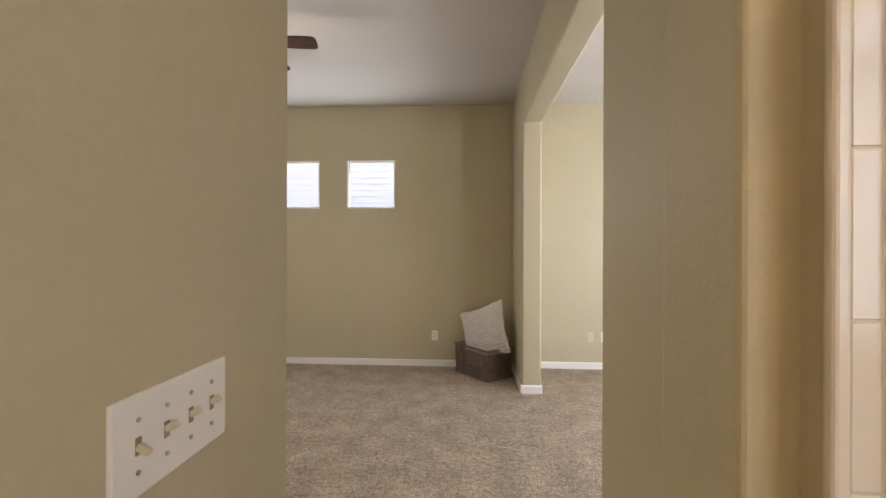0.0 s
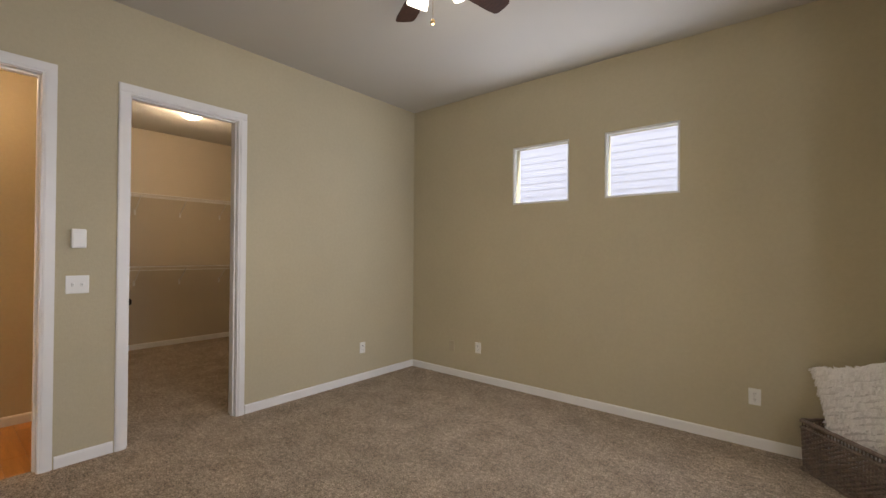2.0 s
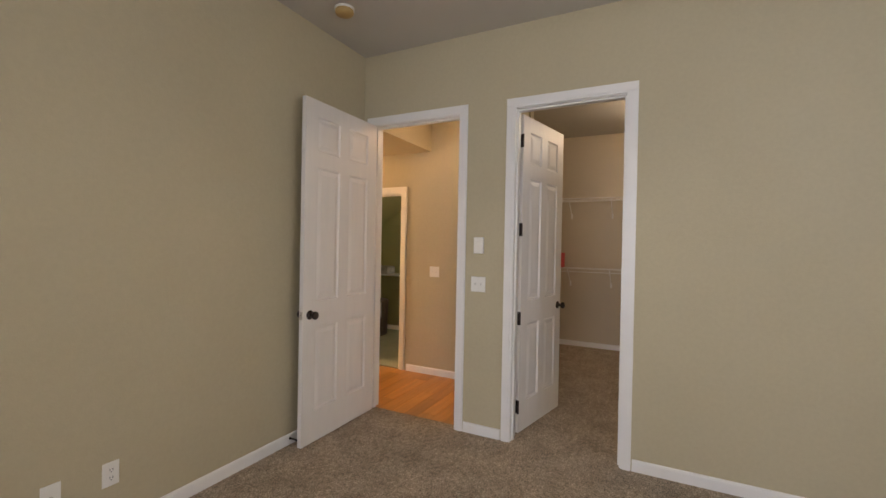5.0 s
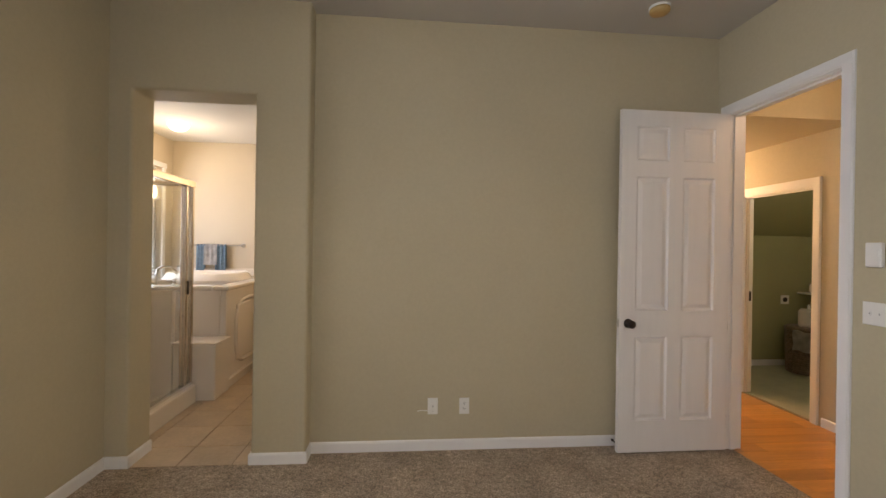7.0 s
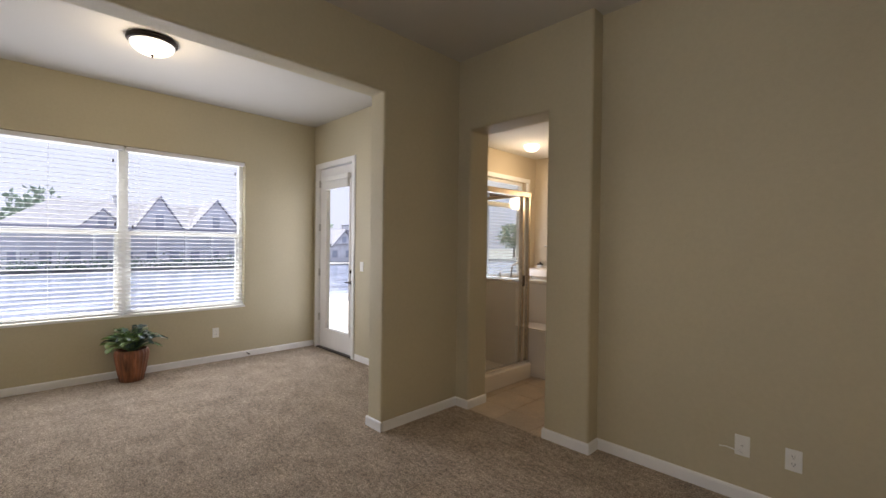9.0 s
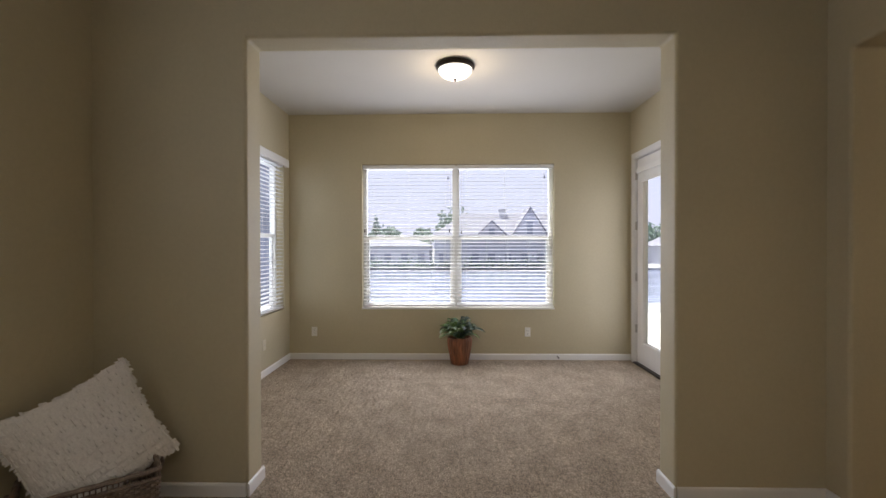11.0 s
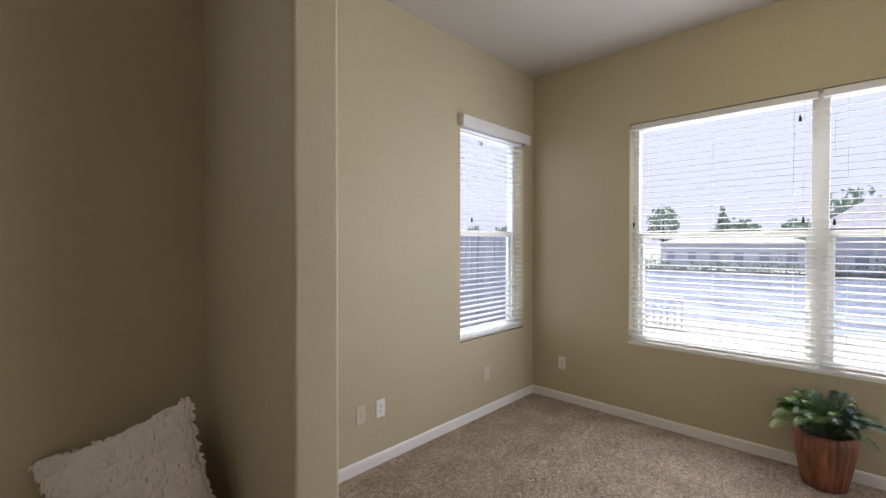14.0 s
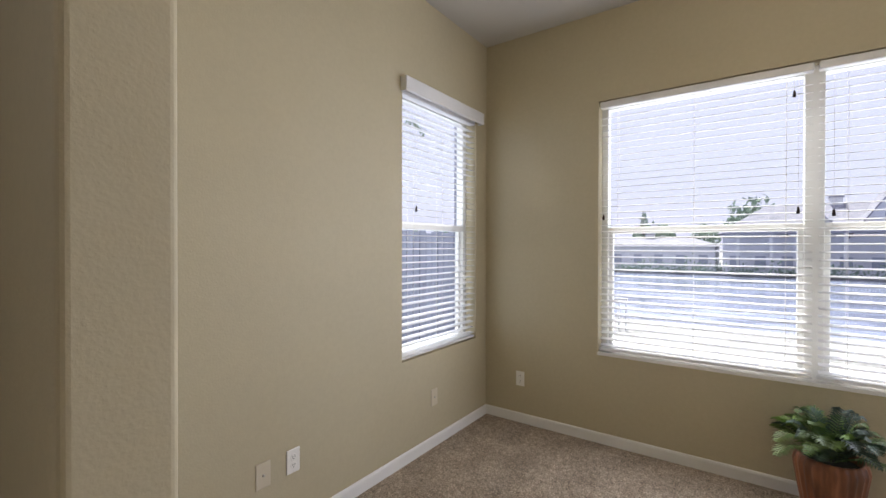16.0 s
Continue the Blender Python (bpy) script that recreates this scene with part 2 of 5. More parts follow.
# ---- building tools ----
def part(name, bm, material, parent=None, label="", smooth=False):
    me = bpy.data.meshes.new(name)
    bmesh.ops.recalc_face_normals(bm, faces=bm.faces)
    bm.to_mesh(me)
    bm.free()
    me.materials.append(material)
    if smooth:
        for p in me.polygons:
            p.use_smooth = True
    ob = new(name, me)
    if parent:
        ob.parent = parent
    if label:
        ob["label"] = label
    return ob


def thing(name, label, category, m=None, group="", kind=""):
    e = new(name)
    e.empty_display_size = 0.05
    if m is not None:
        e.matrix_basis = m
    return tagged(e, label, category, group, kind)


def box(bm, x0, x1, y0, y1, z0, z1, bevel=0.0, seg=1):
    g = bmesh.ops.create_cube(bm, size=1.0)
    vs = g["verts"]
    for v in vs:
        v.co = ((x0 + x1) / 2 + v.co.x * (x1 - x0), (y0 + y1) / 2 + v.co.y * (y1 - y0), (z0 + z1) / 2 + v.co.z * (z1 - z0))
    if bevel:
        es = {e for v in vs for e in v.link_edges}
        bmesh.ops.bevel(bm, geom=list(es), offset=bevel, segments=seg, affect="EDGES", profile=0.5)
    return bm


def boxm(x0, x1, y0, y1, z0, z1, bevel=0.0, seg=1):
    return box(bmesh.new(), x0, x1, y0, y1, z0, z1, bevel, seg)


def lathe(bm, profile, n=24, at=(0, 0, 0), axis="z", flute=0.0, flutes=0):
    """Turn (radius, height) pairs round an axis."""
    rings = []
    for r, h in profile:
        ring = []
        for k in range(n):
            a = 2 * math.pi * k / n
            rr = r * (1 + flute * math.cos(flutes * a)) if flutes else r
            c = Vector((rr * math.cos(a), rr * math.sin(a), h))
            if axis == "y":
                c = Vector((c.x, c.z, c.y))
            elif axis == "x":
                c = Vector((c.z, c.x, c.y))
            ring.append(bm.verts.new(c + Vector(at)))
        rings.append(ring)
    for a, b in zip(rings, rings[1:]):
        for k in range(n):
            bm.faces.new((a[k], a[(k + 1) % n], b[(k + 1) % n], b[k]))
    for ring in (rings[0], rings[-1]):
        try:
            bm.faces.new(ring)
        except ValueError:
            pass
    return bm


def tube(bm, points, r, n=8):
    """A round bar along points."""
    pts = [Vector(p) for p in points]
    rings = []
    for i, p in enumerate(pts):
        d = (pts[min(i + 1, len(pts) - 1)] - pts[max(i - 1, 0)]).normalized()
        q = d.to_track_quat("Z", "Y")
        rings.append([bm.verts.new(p + q @ Vector((r * math.cos(2 * math.pi * k / n), r * math.sin(2 * math.pi * k / n), 0))) for k in range(n)])
    for a, b in zip(rings, rings[1:]):
        for k in range(n):
            bm.faces.new((a[k], a[(k + 1) % n], b[(k + 1) % n], b[k]))
    bm.faces.new(rings[0])
    bm.faces.new(rings[-1])
    return bm


def wall(name, axis, a0, a1, u0, u1, z0, z1, material, openings=(), round_r=0.0, label="beige painted textured drywall wall"):
    """A wall with thickness a0..a1 along axis, u along the other one; openings (u0, u1, z0, z1) go through it."""
    us = sorted({u0, u1, *[o[0] for o in openings], *[o[1] for o in openings]})
    zs = sorted({z0, z1, *[min(max(o[2], z0), z1) for o in openings], *[min(max(o[3], z0), z1) for o in openings]})
    bm = bmesh.new()
    cache = {}

    def vert(a, u, z):
        key = (a, u, z)
        if key not in cache:
            cache[key] = bm.verts.new((a, u, z) if axis == "x" else (u, a, z))
        return cache[key]

    def solid(i, j):
        if not (0 <= i < len(us) - 1 and 0 <= j < len(zs) - 1):
            return False
        cu, cz = (us[i] + us[i + 1]) / 2, (zs[j] + zs[j + 1]) / 2
        return not any(o[0] < cu < o[1] and o[2] < cz < o[3] for o in openings)
    for i in range(len(us) - 1):
        for j in range(len(zs) - 1):
            if not solid(i, j):
                continue
            p, q, r, s = us[i], us[i + 1], zs[j], zs[j + 1]
            for a in (a0, a1):
                bm.faces.new((vert(a, p, r), vert(a, q, r), vert(a, q, s), vert(a, p, s)))
            for di, dj, (c, d), (e, f) in ((-1, 0, (p, r), (p, s)), (1, 0, (q, r), (q, s)), (0, -1, (p, r), (q, r)), (0, 1, (p, s), (q, s))):
                if not solid(i + di, j + dj):
                    bm.faces.new((vert(a0, c, d), vert(a1, c, d), vert(a1, e, f), vert(a0, e, f)))
    bmesh.ops.recalc_face_normals(bm, faces=bm.faces)
    bmesh.ops.dissolve_limit(bm, angle_limit=0.01, verts=bm.verts, edges=bm.edges)
    if round_r:
        sharp = [e for e in bm.edges if len(e.link_faces) == 2 and e.calc_face_angle(0) > 1.0]
        bmesh.ops.bevel(bm, geom=sharp, offset=round_r, segments=4, affect="EDGES", profile=0.5)
    ob = part(name, bm, material)
    return tagged(ob, label, "wall", kind="structure")


# ---- large structure ----
H = 3.07
wall("wall_west", "x", -3.79, -3.67, 0.9, 5.45, -0.05, H + 0.03, PAINT, [(1.15, 2.00, -1, 2.475), (2.42, 3.21, -1, 2.475)])
wall("wall_north", "y", 5.312, 5.47, -7.26, 0.70, -0.05, H + 0.03, PAINT, [(-2.297, -1.700, 1.857, 2.432), (-1.377, -0.789, 1.857, 2.432)])
wall("wall_north_sitting", "y", 5.309, 5.475, 0.70, 3.69, -0.05, H + 0.03, PAINT, [(2.446, 3.352, 0.66, 2.43)])
wall("wall_partition", "x", 0.592, 0.776, 1.10, 5.38, -0.05, H + 0.03, PAINT, [(2.022, 4.425, -1, 2.597)], 0.018, "beige drywall partition with a wide square opening")
wall("wall_east", "x", 3.52, 3.70, 0.92, 5.44, -0.05, H + 0.03, PAINT, [(1.986, 4.391, 0.648, 2.44)])
wall("wall_south_sitting", "y", 0.90, 1.047, 0.68, 3.69, -0.05, H + 0.03, PAINT, [(2.525, 3.405, -1, 2.485)])
wall("wall_south", "y", 0.88, 1.06, -3.80, -0.58, -0.05, H + 0.03, PAINT)
wall("wall_bath_opening", "y", 0.945, 1.197, -0.666, 0.70, -0.05, H + 0.03, PAINT, [(-0.315, 0.452, -1, 2.442)], 0.018, "beige drywall wall with an open doorway to the bathroom")
wall("wall_bath_passage", "x", -0.44, -0.315, -0.40, 0.96, -0.05, 2.90, PAINT)
wall("wall_bath_north", "y", -0.38, -0.28, -2.3, -0.41, -0.05, 2.90, BATH_PAINT)
wall("wall_bath_west", "x", -2.40, -2.28, -2.0, -0.27, -0.05, 2.90, BATH_PAINT)
wall("wall_bath_south", "y", -2.02, -1.87, -2.42, 1.96, -0.05, 2.90, BATH_PAINT)
wall("wall_bath_east", "x", 1.79, 1.95, -2.03, 0.96, -0.05, 2.90, BATH_PAINT, [(-1.62, -0.10, 0.98, 2.42)])
wall("wall_shower_north", "y", 0.90, 0.955, 0.535, 1.80, -0.05, 2.90, BATH_PAINT, label="cream painted wall behind the shower")
wall("wall_closet_west", "x", -7.25, -7.12, 1.2, 5.40, -0.05, H + 0.03, BATH_PAINT, label="cream painted closet wall")
wall("wall_closet_south", "y", 1.19, 1.31, -7.2, -4.86, -0.05, H + 0.03, BATH_PAINT, label="cream painted closet wall")
wall("wall_hall_west", "x", -4.93, -4.81, -1.60, 2.23, -0.05, H + 0.03, PAINT, [(-0.05, 0.747, -1, 2.04)], label="beige hall wall with a doorway")
wall("wall_hall_north", "y", 2.11, 2.215, -4.925, -3.78, -0.05, H + 0.03, PAINT, label="beige hall end wall")
wall("wall_hall_south", "y", -1.70, -1.58, -4.94, -3.60, -0.05, H + 0.03, PAINT, label="beige hall end wall")
wall("wall_hall_east", "x", -3.80, -3.68, -1.65, 0.905, -0.05, H + 0.03, PAINT, label="beige hall side wall")
wall("wall_laundry_south", "y", -1.12, -1.0, -6.85, -4.925, -0.05, 2.7, LAUNDRY_PAINT, label="olive painted laundry wall")
wall("wall_laundry_west", "x", -6.82, -6.70, -1.1, 1.20, -0.05, 2.7, LAUNDRY_PAINT, label="olive painted laundry wall")


def slab(name, x0, x1, y0, y1, z0, z1, material, label, category):
    return tagged(part(name, boxm(x0, x1, y0, y1, z0, z1), material), label, category, kind="structure")


slab("ceiling", -7.2, 3.60, 0.95, 5.4, H, H + 0.12, CEIL, "off-white textured flat ceiling", "ceiling")
slab("ceiling_bath", -2.35, 1.85, -1.95, 0.95, 2.82, 2.92, CEIL, "off-white bathroom ceiling", "ceiling")
slab("ceiling_hall", -4.90, -3.70, -1.65, 2.16, 2.80, 2.90, CEIL, "off-white hall ceiling", "ceiling")
slab("ceiling_soffit", -4.85, -3.75, -1.62, 1.11, 2.48, 2.81, PAINT, "beige dropped soffit in the hall", "soffit")
bm = bmesh.new()
vs = [bm.verts.new(c) for c in ((-6.75, -1.05, 1.64), (-4.9, -1.05, 1.64), (-4.9, 0.4, 2.62), (-6.75, 0.4, 2.62), (-6.75, -1.05, 1.76), (-4.9, -1.05, 1.76), (-4.9, 0.4, 2.74), (-6.75, 0.4, 2.74))]
for f in ((0, 1, 2, 3), (4, 5, 6, 7), (0, 1, 5, 4), (1, 2, 6, 5), (2, 3, 7, 6), (3, 0, 4, 7)):
    bm.faces.new([vs[k] for k in f])
tagged(part("ceiling_sloped", bm, LAUNDRY_PAINT), "olive painted sloping ceiling of the laundry", "ceiling", kind="structure")
slab("ceiling_laundry", -6.8, -4.86, 0.35, 1.25, 2.62, 2.72, CEIL, "off-white laundry ceiling", "ceiling")
bm = bmesh.new()
for x0, x1, y0, y1 in ((-3.735, -0.62, 1.02, 5.40), (-0.62, 0.615, 1.197, 5.40), (0.615, 3.56, 1.0, 5.36), (-7.2, -3.735, 2.16, 5.40), (-7.2, -4.87, 1.25, 2.16)):
    box(bm, x0, x1, y0, y1, -0.03, 0.0)
tagged(part("floor", bm, CARPET), "brown-grey cut pile carpet floor", "carpet", kind="structure")
slab("floor_tile_bed", -2.3, 1.85, -1.95, 1.197, -0.10, -0.006, GROUT, "tan grout bed of the bathroom floor", "floor")
slab("floor_wood_bed", -4.87, -3.735, -1.62, 2.16, -0.06, -0.012, GROUT, "underlay of the wooden hall floor", "floor")
slab("floor_laundry", -6.76, -4.872, -1.06, 1.22, -0.06, -0.004, VINYL, "grey-green vinyl laundry floor", "floor")


def baseboard(axis, face, u0, u1, side, material=TRIM, h=0.075):
    """A strip at the foot of a wall face; side +1 or -1 tells which way it stands out."""
    prof = [(0, 0), (0.013, 0), (0.013, h - 0.014), (0.010, h - 0.005), (0.004, h), (0, h)]
    bm = bmesh.new()
    ends = []
    for u in (u0, u1):
        ends.append([bm.verts.new((face + side * d, u, z) if axis == "x" else (u, face + side * d, z)) for d, z in prof])
    a, b = ends
    for k in range(len(prof)):
        j = (k + 1) % len(prof)
        bm.faces.new((a[k], a[j], b[j], b[k]))
    bm.faces.new(a)
    bm.faces.new(b)
    return tagged(part("baseboard", bm, material), "white painted baseboard along the wall", "baseboard", kind="structure")


T = 0.013
for row in (("x", -3.67, 1.06, 1.10, 1), ("x", -3.67, 2.063, 2.362, 1), ("x", -3.67, 3.262, 5.312, 1), ("y", 5.312, -3.67 + T, 0.592, -1),
            ("x", 0.592, 4.433, 5.312 - T, -1), ("x", 0.592, 1.197, 2.014, -1), ("y", 2.022, 0.584, 0.784, 1), ("y", 4.425, 0.584, 0.784, -1),
            ("x", 0.776, 4.433, 5.309, 1), ("x", 0.776, 1.047, 2.014, 1), ("y", 5.309, 0.776 + T, 3.520, -1), ("x", 3.520, 1.047, 5.309 - T, -1),
            ("y", 1.047, 0.776 + T, 2.46, 1), ("y", 1.06, -3.67 + T, -0.666, 1), ("x", -0.666, 1.06 + T, 1.205, -1), ("y", 1.197, -0.676, -0.312, 1),
            ("y", 1.197, 0.439, 0.592 - T, 1), ("x", 0.452, 0.95, 1.205, -1), ("x", -0.315, -0.39, 1.205, 1),
            ("x", -4.81, 0.84, 2.11, 1), ("y", 2.11, -4.81 + T, -3.80, -1), ("x", -4.81, -1.58, -0.105, 1),
            ("x", -7.12, 1.31, 5.312, 1), ("y", 1.31, -7.12 + T, -4.93, 1), ("y", 5.312, -7.12 + T, -3.80, -1), ("y", 2.215, -4.93, -3.80, 1),
            ("y", -1.0, -6.70, -4.93, 1), ("x", -6.70, -1.0 + T, 1.19, 1)):
    baseboard(*row)


def casing(name, axis, face, side, u0, u1, top, w=0.068):
    """A moulded door casing round an opening u0..u1, with mitred look, as three pieces."""
    g = thing(name, "white painted moulded door casing", "casing", kind="structure")
    for nm, p, q, r, s in (("casing_side", u0 - w, u0, 0, top), ("casing_side", u1, u1 + w, 0, top), ("casing_head", u0 - w, u1 + w, top, top + w)):
        bm = bmesh.new()
        steps = ((0.0, 1.0, 0.011), (0.12, 0.72, 0.015), (0.30, 0.55, 0.018))
        for lo, hi, d in steps:
            if nm == "casing_head":
                pp, qq, rr, ss = p + lo * w * 0.4, q - lo * w * 0.4, r + (1 - hi) * w * 0.6, r + w - lo * w * 0.4
                if lo == 0:
                    pp, qq, rr, ss = p, q, r, s
            else:
                outer_lo = nm == "casing_side" and p < u0
                pp, qq = (p + lo * w * 0.4, q - (1 - hi) * w * 0.6) if outer_lo else (p + (1 - hi) * w * 0.6, q - lo * w * 0.4)
                rr, ss = r, s
            a, b = sorted((face - side * 0.002, face + side * d))
            if axis == "x":
                box(bm, a, b, pp, qq, rr, ss)
            else:
                box(bm, pp, qq, a, b, rr, ss)
        part(nm, bm, TRIM, g)
    return g


def jamb(name, axis, a0, a1, u0, u1, top, t=0.018, stop=None):
    """The lining of a door opening, with a door stop."""
    g = thing(name, "white painted door jamb lining", "door frame", kind="structure")
    for nm, p, q, r, s in (("jamb_side", u0 - t, u0, 0, top), ("jamb_side", u1, u1 + t, 0, top), ("jamb_head", u0 - t, u1 + t, top, top + t)):
        part(nm, boxm(a0, a1, p, q, r, s) if axis == "x" else boxm(p, q, a0, a1, r, s), TRIM, g)
    if stop:
        s0, s1 = stop
        for nm, p, q, r, s in (("door_stop", u0, u0 + 0.012, 0, top), ("door_stop", u1 - 0.012, u1, 0, top), ("door_stop", u0 + 0.012, u1 - 0.012, top - 0.012, top)):
            part(nm, boxm(s0, s1, p, q, r, s) if axis == "x" else boxm(p, q, s0, s1, r, s), TRIM, g)
    return g


casing("casing_hall_door", "x", -3.67, 1, 1.17, 1.987, 2.463)
casing("casing_closet_door", "x", -3.67, 1, 2.438, 3.187, 2.459)
casing("casing_laundry_door", "x", -4.81, 1, -0.045, 0.742, 2.036)
casing("casing_patio_door", "y", 1.047, 1, 2.542, 3.395, 2.468)
jamb("jamb_hall_door", "x", -3.79, -3.672, 1.168, 1.983, 2.457, stop=(-3.75, -3.71))
jamb("jamb_closet_door", "x", -3.79, -3.672, 2.440, 3.184, 2.454, stop=(-3.735, -3.70))
jamb("jamb_laundry_door", "x", -4.928, -4.812, -0.03, 0.727, 2.021, stop=(-4.88, -4.85))
jamb("jamb_patio_door", "y", 0.91, 1.045, 2.545, 3.387, 2.464)
casing("casing_closet_inside", "x", -3.79, -1, 2.438, 3.187, 2.459)
casing("casing_hall_inside", "x", -3.79, -1, 1.17, 1.987, 2.463)


# ---- doors ----
def knob(parent, x, y, z, sgn, material=BRONZE):
    bm = bmesh.new()
    lathe(bm, [(0.033, 0.0), (0.033, 0.004 * sgn), (0.028, 0.009 * sgn), (0.012, 0.011 * sgn), (0.011, 0.030 * sgn), (0.020, 0.036 * sgn), (0.029, 0.046 * sgn), (0.028, 0.058 * sgn), (0.018, 0.066 * sgn), (0.002, 0.068 * sgn)], 20, (x, y, z), "y")
    return part("door_knob", bm, material, parent, "dark bronze round door knob", True)


def six_panel_door(name, label, w, h, m, hinges=4, knob_z=0.92, hinge_y=0.0):
    """A six-panel slab door; local x runs from the hinge edge, y through the thickness."""
    g = thing(name, label, "door", m, kind="structure")
    t = 0.035
    st, mid = 0.115, 0.105
    pw = (w - 2 * st - mid) / 2
    xs = [0, st, st + pw, st + pw + mid, st + 2 * pw + mid, w]
    zs = [0, 0.225, 0.225 + 0.60, 0.225 + 0.60 + 0.185, h - 0.115 - 0.245 - 0.115, h - 0.115 - 0.245, h - 0.115, h]
    bm = bmesh.new()
    cols, rows = (1, 3), (1, 3, 5)
    grid = {}

    def v(i, j, s):
        if (i, j, s) not in grid:
            grid[i, j, s] = bm.verts.new((xs[i], t * s, zs[j]))
        return grid[i, j, s]
    for s in (0, 1):
        for i in range(5):
            for j in range(7):
                if not (i in cols and j in rows):
                    bm.faces.new((v(i, j, s), v(i + 1, j, s), v(i + 1, j + 1, s), v(i, j + 1, s)))
    for i in range(5):
        for j in (0, 7):
            bm.faces.new((v(i, j, 0), v(i + 1, j, 0), v(i + 1, j, 1), v(i, j, 1)))
    for j in range(7):
        for i in (0, 5):
            bm.faces.new((v(i, j, 0), v(i, j + 1, 0), v(i, j + 1, 1), v(i, j, 1)))
    part("slab", bm, DOORW, g)
    for i in cols:
        for j in rows:
            bm = bmesh.new()
            for s, y0, sg in ((0, 0.0, 1), (1, t, -1)):
                loops = []
                for inset, depth in ((0, 0), (0.009, 0.010), (0.018, 0.011), (0.042, 0.0035), (0.048, 0.002)):
                    loops.append([bm.verts.new((x, y0 + sg * depth, z)) for x, z in ((xs[i] + inset, zs[j] + inset), (xs[i + 1] - inset, zs[j] + inset), (xs[i + 1] - inset, zs[j + 1] - inset), (xs[i] + inset, zs[j + 1] - inset))])
                for a, b in zip(loops, loops[1:]):
                    for k in range(4):
                        bm.faces.new((a[k], a[(k + 1) % 4], b[(k + 1) % 4], b[k]))
                bm.faces.new(loops[-1])
            part("panel", bm, DOORW, g)
    knob(g, w - 0.065, t, knob_z, 1)
    knob(g, w - 0.065, 0.0, knob_z, -1)
    part("latch_plate", boxm(w - 0.001, w + 0.0015, 0.005, t - 0.005, knob_z - 0.028, knob_z + 0.028), STEEL, g, "bright latch plate")
    part("latch_bolt", boxm(w, w + 0.011, 0.012, t - 0.012, knob_z - 0.008, knob_z + 0.008, 0.002), STEEL, g)
    for k in range(hinges):
        z = 0.20 + k * (h - 0.40) / (hinges - 1)
        bm = bmesh.new()
        lathe(bm, [(0.0075, -0.05), (0.0075, 0.05)], 10, (-0.006, hinge_y, z))
        box(bm, -0.003, 0.0, min(hinge_y, hinge_y + math.copysign(0.032, t / 2 - hinge_y)), max(hinge_y, hinge_y + math.copysign(0.032, t / 2 - hinge_y)), z - 0.05, z + 0.05)
        box(bm, -0.020, -0.004, hinge_y - 0.002, hinge_y + 0.002, z - 0.045, z + 0.045)
        part("hinge", bm, BRONZE, g, "dark bronze butt hinge", False)
    return g


six_panel_door("door_1", "white painted six-panel door standing open into the bedroom", 0.825, 2.442, pose(-3.655, 1.168, 0.012, 0, 0, 0.4), hinge_y=0.0)
six_panel_door("door_2", "white painted six-panel closet door swung open into the closet", 0.74, 2.438, pose(-3.815, 2.456, 0.012, 0, 0, 168), hinge_y=0.0)

# patio door: full glass lite in a white slab
g = thing("door_3", "white patio door with a tall glass lite and a raised shade", "door", pose(0.043, -0.008, 0), kind="structure")
x0, x1, y0, y1, top = 2.505, 3.34, 0.985, 1.03, 2.452
bm = bmesh.new()
for a, b, c, d in ((x0, 2.60, 0.02, top), (3.18, x1, 0.02, top), (2.60, 3.18, 0.02, 0.27), (2.60, 3.18, 2.22, top)):
    box(bm, a, b, y0, y1, c, d)
part("slab", bm, DOORW, g)
bm = bmesh.new()
for a, b, c, d in ((2.572, 2.606, 0.242, 2.25), (3.174, 3.208, 0.242, 2.25), (2.606, 3.174, 0.242, 0.276), (2.606, 3.174, 2.216, 2.25)):
    box(bm, a, b, y0 - 0.008, y1 + 0.010, c, d, 0.004)
part("glazing_bead", bm, DOORW, g)
pane = part("pane", boxm(2.602, 3.178, 1.004, 1.010, 0.272, 2.218), GLASS, g)
pane.visible_shadow = False
bm = boxm(2.57, 3.25, y1 + 0.002, y1 + 0.055, 2.27, 2.335, 0.006, 2)
part("shade_cassette", bm, PLASTIC, g, "white cellular shade drawn up")
bm = bmesh.new()
for k in range(7):
    box(bm, 2.60, 3.225, y1 + 0.006, y1 + 0.040, 2.165 + k * 0.015, 2.178 + k * 0.015, 0.003)
part("shade_stack", bm, PLASTIC, g)
bm = bmesh.new()
lathe(bm, [(0.028, 0.0), (0.028, 0.008), (0.012, 0.012), (0.011, 0.04), (0.001, 0.045)], 18, (2.545, y1, 0.945), "y")
box(bm, 2.545, 2.64, y1 + 0.032, y1 + 0.045, 0.937, 0.953, 0.004)
part("door_lever", bm, BRONZE, g, "dark bronze lever handle")
bm = bmesh.new()
lathe(bm, [(0.028, 0.0), (0.026, 0.012), (0.014, 0.016), (0.013, 0.028), (0.001, 0.030)], 18, (2.545, y1, 1.083), "y")
part("deadbolt", bm, BRONZE, g, "dark bronze deadbolt", True)
for z in (0.42, 1.04, 1.66, 2.26):
    part("hinge", boxm(3.338, 3.352, y1 - 0.004, y1 + 0.024, z - 0.05, z + 0.05, 0.003), STEEL, g, "satin metal hinge")
part("threshold", boxm(2.49, 3.355, 0.93, 1.075, 0.0, 0.018, 0.004), BRONZE, g, "dark metal threshold")
# laundry pocket door edge
g = thing("door_4", "white painted laundry door slid into the wall", "door", kind="structure")
part("slab", boxm(-4.895, -4.862, -0.6, -0.005, 0.01, 2.0), DOORW, g)
part("edge_pull", boxm(-4.89, -4.868, -0.006, -0.003, 0.95, 1.05), BRONZE, g, "dark edge pull")


